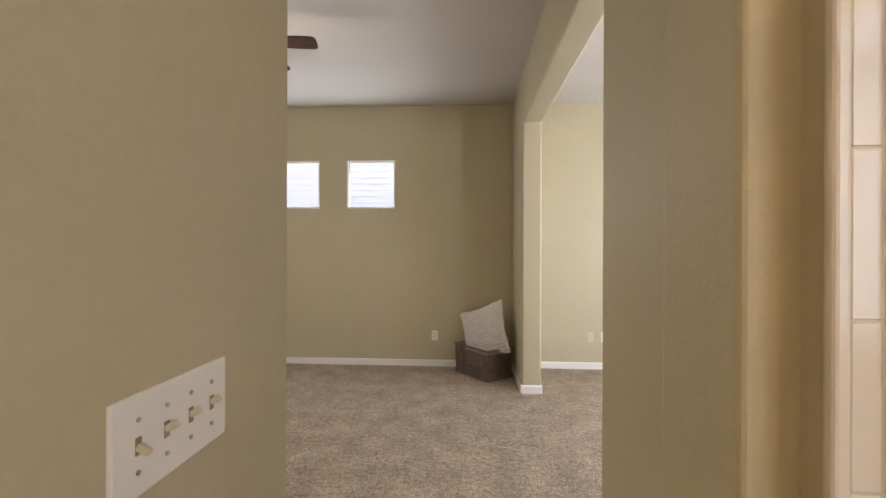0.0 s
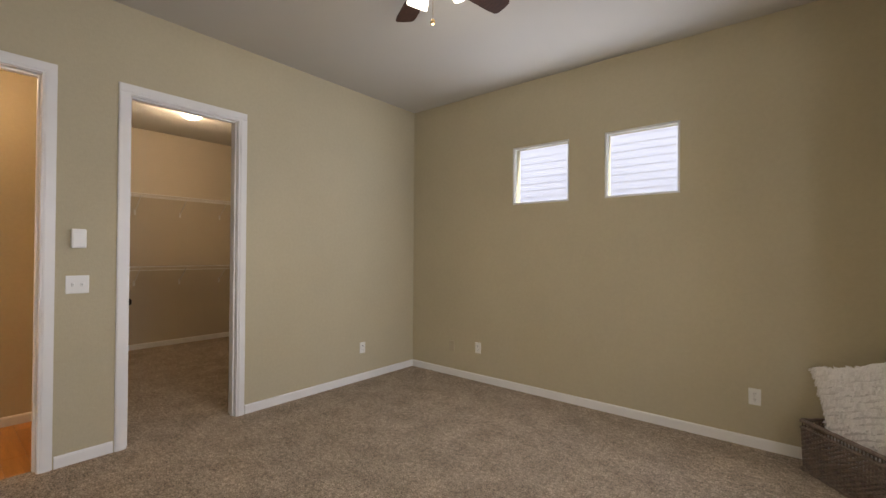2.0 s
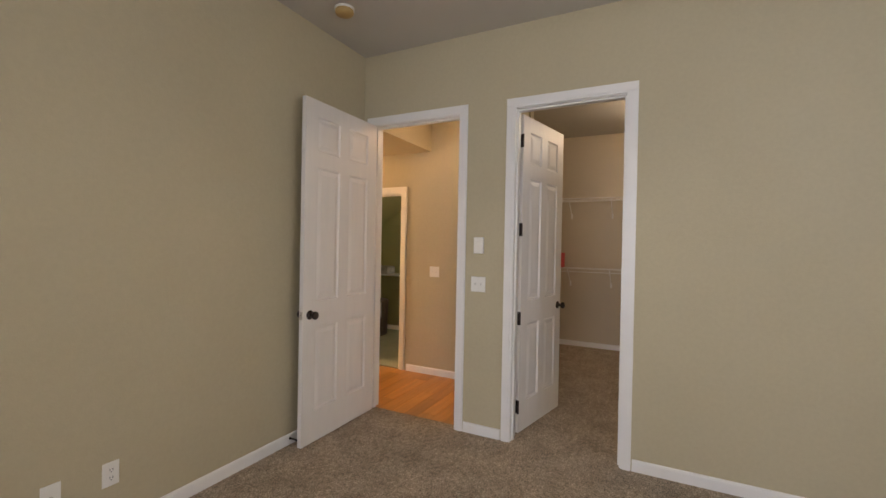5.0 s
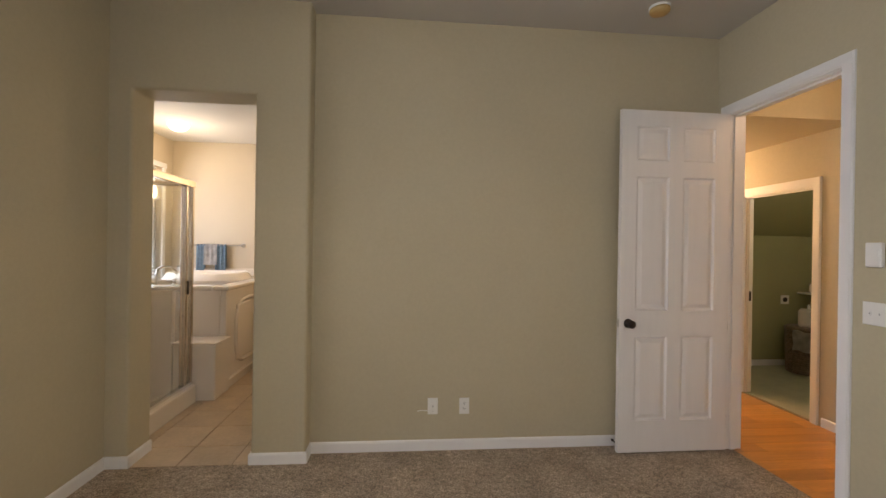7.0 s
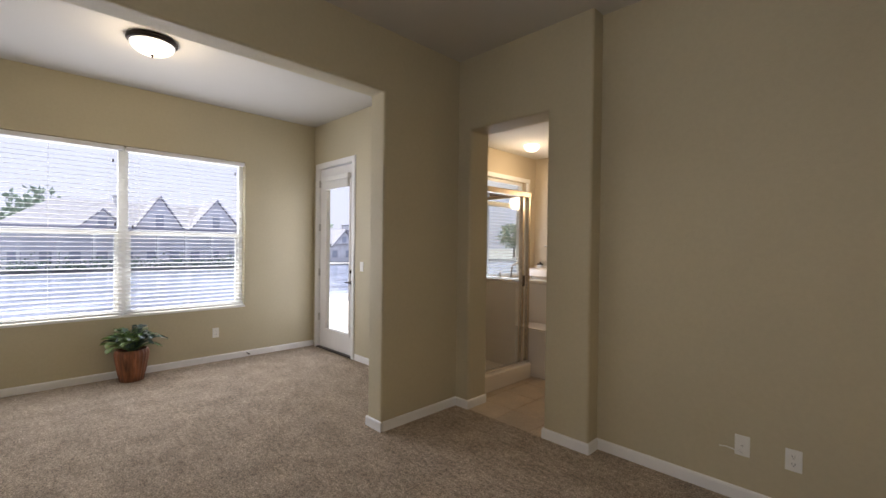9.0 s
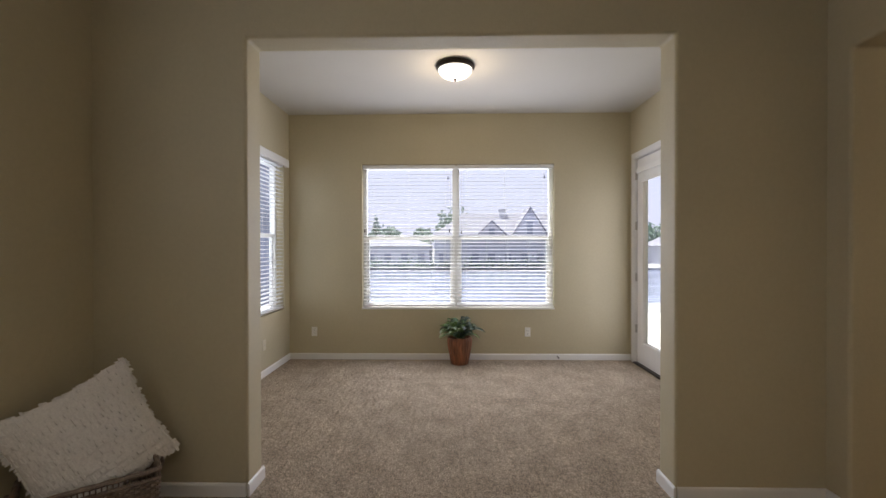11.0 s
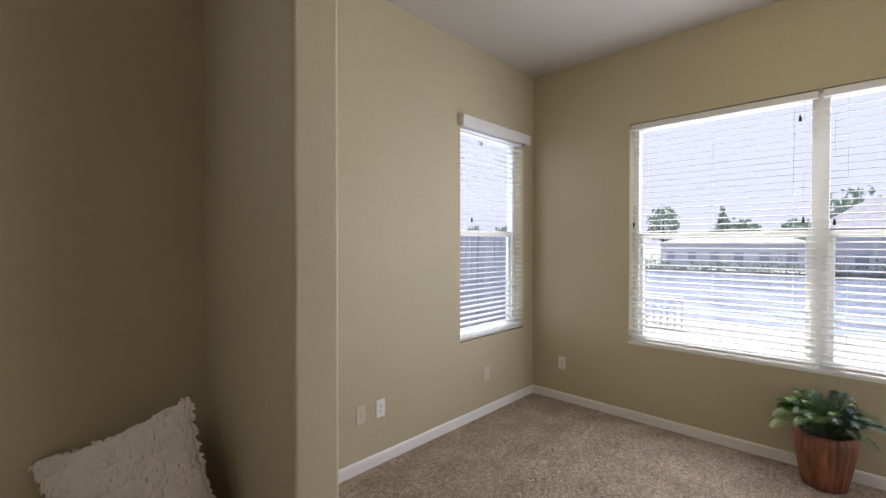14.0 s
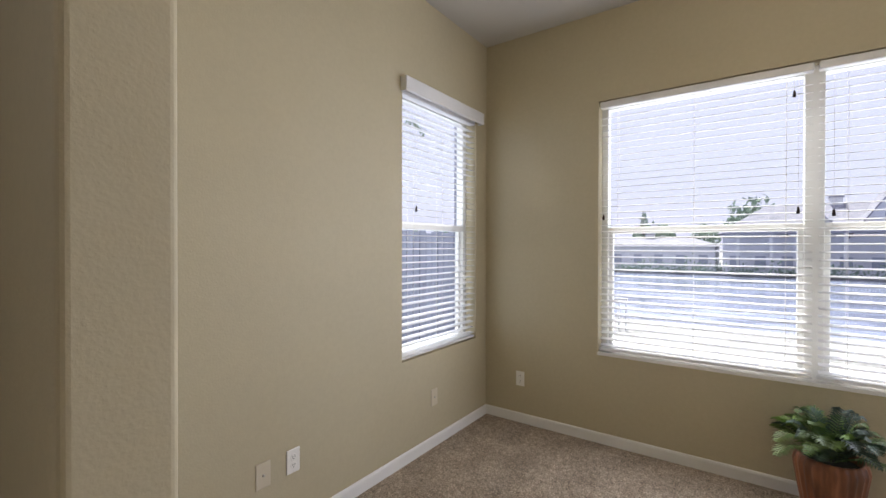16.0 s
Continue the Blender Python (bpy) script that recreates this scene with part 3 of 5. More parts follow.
# ---- windows ----
def hung_window(name, axis, f0, f1, u0, u1, z0, z1, rail, mullion=None, label="white vinyl single-hung window", w=0.045):
    """Vinyl frame between f0 and f1 (depth), with a meeting rail and glass; mullion splits it in two."""
    g = thing(name, label, "window", kind="structure")

    def bar(nm, p, q, r, s, d0=f0, d1=f1):
        part(nm, boxm(d0, d1, p, q, r, s, 0.003) if axis == "x" else boxm(p, q, d0, d1, r, s, 0.003), VINYLW, g)
    bar("frame_side", u0, u0 + w, z0, z1)
    bar("frame_side", u1 - w, u1, z0, z1)
    spans = [(u0 + w, u1 - w)]
    if mullion:
        bar("mullion", mullion - 0.045, mullion + 0.045, z0, z1)
        spans = [(u0 + w, mullion - 0.045), (mullion + 0.045, u1 - w)]
    mid = (f0 + f1) / 2
    for p, q in spans:
        bar("frame_head", p, q, z1 - w, z1)
        bar("frame_sill", p, q, z0, z0 + w)
        if rail:
            bar("meeting_rail", p, q, rail - 0.022, rail + 0.022)
            spans_z = ((z0 + w, rail - 0.022), (rail + 0.022, z1 - w))
            bar("sash_side", p, p + 0.028, z0 + w, rail - 0.022, mid - 0.008, f1 - 0.004)
            bar("sash_side", q - 0.028, q, z0 + w, rail - 0.022, mid - 0.008, f1 - 0.004)
        else:
            spans_z = ((z0 + w, z1 - w),)
        for r, s in spans_z:
            ob = part("pane", boxm(mid - 0.003, mid + 0.003, p, q, r, s) if axis == "x" else boxm(p, q, mid - 0.003, mid + 0.003, r, s), GLASS, g)
            ob.visible_shadow = False
    return g


hung_window("window_1", "x", 3.615, 3.680, 1.986, 4.391, 0.648, 2.44, 1.520, 3.211, "white vinyl double window facing the lake")
hung_window("window_2", "y", 5.405, 5.468, 2.446, 3.352, 0.66, 2.43, 1.543)
hung_window("window_3", "y", 5.318, 5.37, -2.297, -1.700, 1.857, 2.432, None, None, "small square white vinyl window high in the wall", 0.018)
hung_window("window_4", "y", 5.318, 5.37, -1.377, -0.789, 1.857, 2.432, None, None, "small square white vinyl window high in the wall", 0.018)
hung_window("window_5", "x", 1.86, 1.925, -1.62, -0.10, 0.98, 2.42, 2.06, None, "white vinyl bathroom window with a transom bar")
slab("sill_window_1", 3.514, 3.620, 1.984, 4.393, 0.628, 0.650, TRIM, "thin white window sill", "sill")
casing_bath = thing("casing_bath_window", "white painted casing round the bathroom window", "casing", kind="structure")
for nm, p, q, r, s in (("casing_side", -1.68, -1.62, 0.95, 2.42), ("casing_side", -0.10, -0.04, 0.95, 2.42), ("casing_head", -1.70, -0.02, 2.42, 2.48), ("casing_sill", -1.70, -0.02, 0.93, 0.98)):
    part(nm, boxm(1.772, 1.795, p, q, r, s, 0.003), TRIM, casing_bath)


def blind(label, axis, at, u0, u1, z0, z1, pitch=0.045, depth=0.05, tilt=0.0, valance=None, cords=True, tassels=()):
    """A horizontal blind: headrail, loose slats, ladder cords and a bottom rail; at is the plane of its middle."""
    g = thing("window_blind", label, "blind", group="white horizontal blinds")

    def bx(p, q, d0, d1, r, s, bev=0.0):
        return boxm(d0, d1, p, q, r, s, bev) if axis == "x" else boxm(p, q, d0, d1, r, s, bev)
    part("headrail", bx(u0, u1, at - 0.028, at + 0.028, z1 - 0.045, z1, 0.004), SLAT, g)
    part("bottom_rail", bx(u0, u1, at - 0.025, at + 0.025, z0 + 0.004, z0 + 0.024, 0.004), SLAT, g)
    n = int((z1 - 0.06 - z0 - 0.03) / pitch)
    # one slat, slightly crowned, shared by all
    bm = bmesh.new()
    prof = [(-0.5, 0.0), (-0.25, 0.0006), (0, 0.0008), (0.25, 0.0006), (0.5, 0.0)]
    ct, sn = math.cos(tilt), math.sin(tilt)
    ends = []
    for u in (u0 + 0.003, u1 - 0.003):
        ring = []
        for off in (0.0, -0.0026):
            for f, z in (prof if off == 0 else prof[::-1]):
                d, zz = f * depth, z + off
                dd, z2 = d * ct - zz * sn, d * sn + zz * ct
                ring.append(bm.verts.new((at + dd, u, z2) if axis == "x" else (u, at + dd, z2)))
        ends.append(ring)
    a, b = ends
    for k in range(len(a)):
        j = (k + 1) % len(a)
        bm.faces.new((a[k], a[j], b[j], b[k]))
    bm.faces.new(a)
    bm.faces.new(b)
    first = part("slat", bm, SLAT, g)
    first.location.z = z0 + 0.045
    for k in range(1, n):
        o = first.copy()
        scene.collection.objects.link(o)
        o.location = (0, 0, z0 + 0.045 + k * pitch)
    if cords:
        span = u1 - u0
        us = [u0 + 0.12, u1 - 0.12] + ([(u0 + u1) / 2] if span > 0.8 else [])
        for u in us:
            bm = bmesh.new()
            for dd in (-0.026, 0.026):
                if axis == "x":
                    tube(bm, [(at + dd, u, z0 + 0.02), (at + dd, u, z1 - 0.03)], 0.0008, 5)
                else:
                    tube(bm, [(u, at + dd, z0 + 0.02), (u, at + dd, z1 - 0.03)], 0.0008, 5)
            part("ladder_cord", bm, CORD, g)
    for u, zl in tassels:
        inward = at - 0.034
        c = (inward, u, 0) if axis == "x" else (u, inward, 0)
        bm = bmesh.new()
        tube(bm, [(c[0], c[1], zl), (c[0], c[1], z1 - 0.04)], 0.0008, 5)
        part("pull_cord", bm, CORD, g)
        bm = bmesh.new()
        lathe(bm, [(0.003, 0.012), (0.006, 0.004), (0.009, -0.022), (0.007, -0.028)], 10, (c[0], c[1], zl))
        part("tassel", bm, BRONZE, g, "small dark cord tassel", True)
    if valance:
        v0, v1, zb, zt = valance
        part("valance", bx(v0, v1, at - 0.085, at - 0.062, zb, zt, 0.006), SLAT, g, "white moulded valance")
        for p, q in ((v0, v0 + 0.02), (v1 - 0.02, v1)):
            part("valance_return", bx(p, q, at - 0.064, at - 0.024, zb, zt, 0.004), SLAT, g)
    return g


blind("white two-inch blind with open slats in the window facing the lake", "x", 3.557, 3.222, 4.383, 0.656, 2.435, tilt=0.15, tassels=((4.355, 1.62), (3.31, 2.28), (3.29, 1.62)))
blind("white two-inch blind with open slats in the window facing the lake", "x", 3.557, 1.994, 3.200, 0.656, 2.435, tilt=0.15, tassels=((3.14, 1.60), (2.11, 2.29)))
blind("white blind with open slats and a valance in the side window", "y", 5.344, 2.452, 3.346, 0.666, 2.425, valance=(2.43, 3.40, 2.385, 2.478), tassels=((2.59, 1.66),), tilt=0.09)
blind("white blind lowered in the bathroom window", "x", 1.83, -1.61, -0.11, 0.985, 2.05, tilt=0.12, tassels=())


# ---- ceiling fan ----
fan = thing("ceiling_fan", "five-blade walnut ceiling fan with brass arms and three lit frosted shades", "ceiling fan", pose(-1.53, 3.19, H + 0.068))
bm = bmesh.new()
lathe(bm, [(0.105, -0.070), (0.105, -0.084), (0.095, -0.092), (0.05, -0.094)], 32)
part("canopy", bm, PEWTER, fan, "", True)
bm = bmesh.new()
lathe(bm, [(0.05, -0.078), (0.10, -0.09), (0.132, -0.12), (0.138, -0.165), (0.132, -0.20), (0.115, -0.225), (0.115, -0.235), (0.09, -0.25), (0.07, -0.262)], 40)
part("motor_housing", bm, PEWTER, fan, "pewter motor housing with brass trim", True)
bm = bmesh.new()
lathe(bm, [(0.128, -0.205), (0.141, -0.212), (0.141, -0.222), (0.120, -0.232)], 40)
part("trim_ring", bm, BRASS, fan, "brass trim ring", True)
bm = bmesh.new()
lathe(bm, [(0.062, -0.26), (0.066, -0.30), (0.072, -0.33), (0.066, -0.355), (0.03, -0.372), (0.012, -0.38)], 32)
part("light_kit", bm, PEWTER, fan, "", True)
for k in range(5):
    a = radians(7 + 72 * k)
    c, s_ = math.cos(a), math.sin(a)
    # blade outline, rounded at the tip
    outline = [(0.17, -0.052), (0.30, -0.060), (0.465, -0.064), (0.516, -0.060), (0.532, -0.045), (0.536, 0.0), (0.532, 0.045), (0.516, 0.060), (0.465, 0.064), (0.30, 0.060), (0.17, 0.052)]
    bm = bmesh.new()
    top, bot = [], []
    for r, w in outline:
        tiltz = -w * 0.21
        for lst, dz in ((top, 0.003), (bot, -0.003)):
            lst.append(bm.verts.new((r * c - w * s_, r * s_ + w * c, -0.31 + tiltz + dz)))
    bm.faces.new(top)
    bm.faces.new(bot)
    for i in range(len(top)):
        j = (i + 1) % len(top)
        bm.faces.new((top[i], top[j], bot[j], bot[i]))
    blade = part("blade", bm, BLADE, fan, "dark walnut fan blade")
    bm = bmesh.new()
    for off in (-0.030, 0.030):
        tube(bm, [(c * 0.085, s_ * 0.085, -0.245), (c * 0.125 - off * s_ * 0.5, s_ * 0.125 + off * c * 0.5, -0.272), (c * 0.165 - off * s_, s_ * 0.165 + off * c, -0.306 - off * 0.21), (c * 0.20 - off * 0.6 * s_, s_ * 0.20 + off * 0.6 * c, -0.309)], 0.006, 8)
    lathe(bm, [(0.034, -0.006), (0.034, 0.0), (0.028, 0.004), (0.01, 0.006)], 20, (c * 0.205, s_ * 0.205, -0.319))
    part("blade_arm", bm, BRASS, blade, "curved brass blade arm")
for k in range(3):
    a = radians(-75 + 120 * k)
    c, s_ = math.cos(a), math.sin(a)
    bm = bmesh.new()
    tube(bm, [(c * 0.055, s_ * 0.055, -0.335), (c * 0.085, s_ * 0.085, -0.325), (c * 0.105, s_ * 0.105, -0.340)], 0.009, 10)
    arm = part("light_arm", bm, BRASS, fan, "brass lamp arm", True)
    bm = bmesh.new()
    prof = [(0.018, 0.0), (0.030, -0.010), (0.045, -0.045), (0.056, -0.085), (0.058, -0.115), (0.052, -0.118)]
    lathe(bm, prof, 24)
    lean = Matrix.Translation((c * 0.098, s_ * 0.098, -0.335)) @ Matrix.Rotation(radians(32), 4, Vector((s_, -c, 0)))
    bmesh.ops.transform(bm, matrix=lean, verts=bm.verts)
    part("shade", bm, SHADE, fan, "lit frosted tulip glass shade", True)
bm = bmesh.new()
tube(bm, [(0, 0, -0.375), (0, 0, -0.572)], 0.0014, 6)
chain = part("pull_chain", bm, BRASS, fan)
bm = bmesh.new()
lathe(bm, [(0.002, 0.016), (0.009, 0.012), (0.013, 0.0), (0.009, -0.012), (0.002, -0.015)], 14, (0, 0, -0.583))
part("pull_ball", bm, BRASS, chain, "small brass pull ball", True)

# ---- ceiling lamps and smoke detector ----
def dome_lamp(name, label, at, r, ring_mat, depth, finial=True, low=False):
    g = thing(name, label, "ceiling lamp", pose(*at))
    bm = bmesh.new()
    lathe(bm, [(r * 0.96, 0.0), (r * 1.02, -0.012), (r * 1.02, -0.026), (r * 0.95, -0.040), (r * 0.88, -0.044)], 40)
    part("ring", bm, ring_mat, g, "", True)
    bm = bmesh.new()
    prof = [(r * 0.89 * math.cos(k * math.pi / 16), -0.040 - depth * math.sin(k * math.pi / 16)) for k in range(8)] + [(0.004, -0.040 - depth)]
    lathe(bm, prof, 40)
    part("glass_bowl", bm, DOMEG, g, "lit frosted glass bowl", True)
    if finial:
        bm = bmesh.new()
        lathe(bm, [(0.012, -0.038 - depth), (0.016, -0.045 - depth), (0.008, -0.052 - depth), (0.009, -0.060 - depth), (0.001, -0.066 - depth)], 16)
        part("finial", bm, ring_mat, g, "dark bronze finial", True)
    return g


dome_lamp("ceiling_lamp", "bronze-rimmed flush lamp with a lit alabaster bowl", (2.10, 3.23, H), 0.175, BRONZE, 0.085)
dome_lamp("ceiling_lamp", "small white flush lamp lit in the closet", (-5.69, 3.55, H), 0.14, PLASTIC, 0.08, False)
dome_lamp("ceiling_lamp", "small round flush lamp lit on the bathroom ceiling", (1.28, -0.99, 2.82), 0.105, DOMEG, 0.05, False)
g = thing("smoke_detector", "yellowed round plastic smoke detector on the ceiling", "smoke detector", pose(-2.97, 1.41, H))
OLDPL = mat("yellowed_plastic", (0.50, 0.34, 0.13), rough=0.5, var=0.06, scale=20)
bm = bmesh.new()
lathe(bm, [(0.068, 0), (0.068, -0.012), (0.064, -0.014)], 32)
part("base", bm, PLASTIC, g, "", True)
bm = bmesh.new()
lathe(bm, [(0.062, -0.012), (0.064, -0.030), (0.056, -0.042), (0.020, -0.046), (0.002, -0.046)], 32)
part("cover", bm, OLDPL, g, "yellowed cover", True)


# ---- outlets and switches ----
# darker copy of the almond plastic; the slot's shade is in the colour
SLOTSHADE = mat("shaded_almond_slot", (0.30, 0.24, 0.16), rough=0.6)
def plate_thing(name, label, category, w=0.072, h=0.116, gang=1, kind="outlet", material=None):
    """A wall plate lying in its local xz plane, facing local -y, centred at the origin."""
    material = material or PLASTIC
    g = thing(name, label, category)
    part("cover_plate", boxm(-w / 2, w / 2, -0.006, 0.001, -h / 2, h / 2, 0.003, 2), material, g)
    for k in range(gang):
        cx = (k - (gang - 1) / 2) * 0.046
        if kind == "outlet":
            for cz in (-0.0195, 0.0195):
                bm = bmesh.new()
                lathe(bm, [(0.0165, -0.005), (0.0165, -0.0075), (0.015, -0.008)], 16, (cx, 0, cz), "y")
                sock = part("receptacle", bm, material, g)
                bm = bmesh.new()
                for dx in (-0.006, 0.006):
                    box(bm, cx + dx - 0.0013, cx + dx + 0.0013, -0.0088, -0.0076, cz - 0.001, cz + 0.008)
                box(bm, cx - 0.0022, cx + 0.0022, -0.0088, -0.0076, cz - 0.010, cz - 0.006)
                part("slots", bm, DARKSLOT, sock, "dark socket slots")
            bm = bmesh.new()
            lathe(bm, [(0.003, -0.0055), (0.003, -0.0075)], 10, (cx, 0, 0), "y")
            part("screw", bm, material, g)
        elif kind == "toggle":
            up = -1 if k == 0 and gang == 4 else 1
            for dz in (-0.030, 0.030):
                bm = bmesh.new()
                lathe(bm, [(0.003, -0.0055), (0.003, -0.0078)], 10, (cx, 0, dz), "y")
                part("screw", bm, STEEL, g)
            part("toggle_slot", boxm(cx - 0.0045, cx + 0.0045, -0.0068, -0.005, -0.010, 0.010), SLOTSHADE, g, "dark toggle slot")
            bm = boxm(cx - 0.0042, cx + 0.0042, -0.022, -0.006, -0.004, 0.005, 0.0015)
            bmesh.ops.rotate(bm, verts=bm.verts, cent=(cx, -0.006, 0), matrix=Matrix.Rotation(radians(-28 * up), 3, "X"))
            part("toggle", bm, IVORY, g, "almond toggle lever")
        elif kind == "rocker":
            part("rocker", boxm(cx - 0.016, cx + 0.016, -0.010, -0.005, -0.033, 0.033, 0.002), material, g)
        elif kind == "small":
            part("button", boxm(cx - 0.008, cx + 0.008, -0.009, -0.005, -0.012, 0.012, 0.002), material, g)
            bm = bmesh.new()
            box(bm, cx - 0.0015, cx + 0.0015, -0.0096, -0.0088, -0.004, 0.004)
            part("slot", bm, DARKSLOT, g)
        elif kind == "jack":
            bm = bmesh.new()
            lathe(bm, [(0.006, -0.005), (0.006, -0.012), (0.002, -0.013)], 12, (cx, 0, 0), "y")
            part("jack", bm, STEEL, g, "small metal jack")
    return g


N_, S_, E_, W_ = 0, 180, -90, 90    # turns for plates on walls that lie north, south, east, west of the room
out = plate_thing("wall_outlet", "white duplex outlet low on the beige wall", "outlet")
out.matrix_basis = pose(-0.314, 5.312, 0.36, 0, 0, N_)
out["group"] = "white duplex outlets"
for x, y, z, r in ((-2.706, 5.312, 0.354, N_), (-3.67, 4.528, 0.346, W_), (-1.751, 1.06, 0.312, S_), (1.646, 5.309, 0.366, N_), (3.520, 4.993, 0.348, E_), (3.520, 2.32, 0.346, E_), (1.90, 1.047, 0.345, S_)):
    copy_thing(out, pose(x, y, z, 0, 0, r))
# painted-over and almond plates
al = plate_thing("wall_plate", "almond blank cable plate on the beige wall", "wall plate", kind="jack", material=IVORY)
al.matrix_basis = pose(1.489, 5.309, 0.363, 0, 0, N_)
copy_thing(al, pose(2.787, 5.309, 0.345, 0, 0, N_))
PAINTPL = mat("painted_over_plate", (0.47, 0.40, 0.285), rough=0.6, var=0.02)
pl = plate_thing("wall_plate", "blank plate painted over in wall beige", "wall plate", kind="none", material=PAINTPL)
pl.matrix_basis = pose(-3.065, 5.312, 0.328, 0, 0, N_)
jk = plate_thing("wall_plate", "white cable plate with a short coax lead plugged in", "wall plate", kind="jack")
jk.matrix_basis = pose(-1.524, 1.06, 0.314, 0, 0, S_)
bm = bmesh.new()
tube(bm, [(0, -0.012, 0), (-0.004, -0.03, -0.004), (-0.010, -0.030, -0.02), (0.004, -0.022, -0.034), (-0.03, -0.014, -0.030), (-0.075, -0.010, -0.026), (-0.11, -0.009, -0.032)], 0.003, 6)
part("coax_lead", bm, PLASTIC, jk, "thin cable lead", True)
sw2 = plate_thing("light_switch", "white double switch plate beside the door casing", "switch", 0.118, 0.116, 2, "small")
sw2.matrix_basis = pose(-3.67, 2.166, 1.148, 0, 0, W_)
copy_thing(sw2, pose(-4.81, 1.18, 1.145, 0, 0, W_))
th = thing("thermostat", "white blank rectangular control box on the wall", "control box", pose(-3.67, 2.168, 1.445, 0, 0, W_))
part("body", boxm(-0.038, 0.038, -0.026, 0.0, -0.062, 0.062, 0.006, 2), PLASTIC, th)
part("face", boxm(-0.030, 0.030, -0.0285, -0.025, -0.052, 0.030, 0.002), PLASTIC, th)
sw1 = plate_thing("light_switch", "white single switch beside the patio door", "switch", 0.072, 0.116, 1, "rocker")
sw1.matrix_basis = pose(2.325, 1.047, 1.161, 0, 0, S_)
sw4 = plate_thing("light_switch", "white four-gang toggle switch plate near the bathroom doorway", "switch", 0.212, 0.118, 4, "toggle")
sw4.matrix_basis = pose(-0.315, 0.843, 1.155, 0, 0, W_)
# hall outlet with a plug-in freshener
ho = plate_thing("wall_outlet", "white duplex outlet in the hall", "outlet")
ho.matrix_basis = pose(-4.81, 1.54, 0.335, 0, 0, W_)
pf = thing("plug_in_freshener", "small white plug-in air freshener with a dark window", "air freshener", pose(-4.81, 1.54, 0.36, 0, 0, W_))
part("body", boxm(-0.022, 0.022, -0.045, -0.009, -0.03, 0.045, 0.008, 2), PLASTIC, pf)
part("oil_window", boxm(-0.014, 0.014, -0.047, -0.044, -0.015, 0.01, 0.002), DARKSLOT, pf, "dark oil window")
lo = plate_thing("wall_outlet", "white square dryer outlet with a dark socket", "outlet", 0.115, 0.115, 1, "none")
lo.matrix_basis = pose(-6.23, -1.0, 0.85, 0, 0, S_)
bm = bmesh.new()
lathe(bm, [(0.030, -0.005), (0.030, -0.010), (0.026, -0.011)], 20, (0, 0, 0), "y")
part("socket", bm, DARKSLOT, lo, "round dark socket")
# spring door stops
def door_stop(at, yaw, label):
    g = thing("spring_door_stop", label, "door stop", pose(*at, 0, 0, yaw))
    bm = bmesh.new()
    lathe(bm, [(0.009, 0.0), (0.009, -0.006), (0.005, -0.008), (0.005, -0.060)], 12, (0, 0, 0), "y")
    part("spring", bm, BRONZE, g)
    bm = bmesh.new()
    lathe(bm, [(0.008, -0.058), (0.009, -0.072), (0.004, -0.076)], 12, (0, 0, 0), "y")
    part("tip", bm, DARKSLOT, g)


door_stop((3.507, 1.955, 0.045), E_, "small dark door stop on the baseboard below the window")
door_stop((-2.86, 1.073, 0.045), S_, "small dark door stop on the baseboard behind the door")

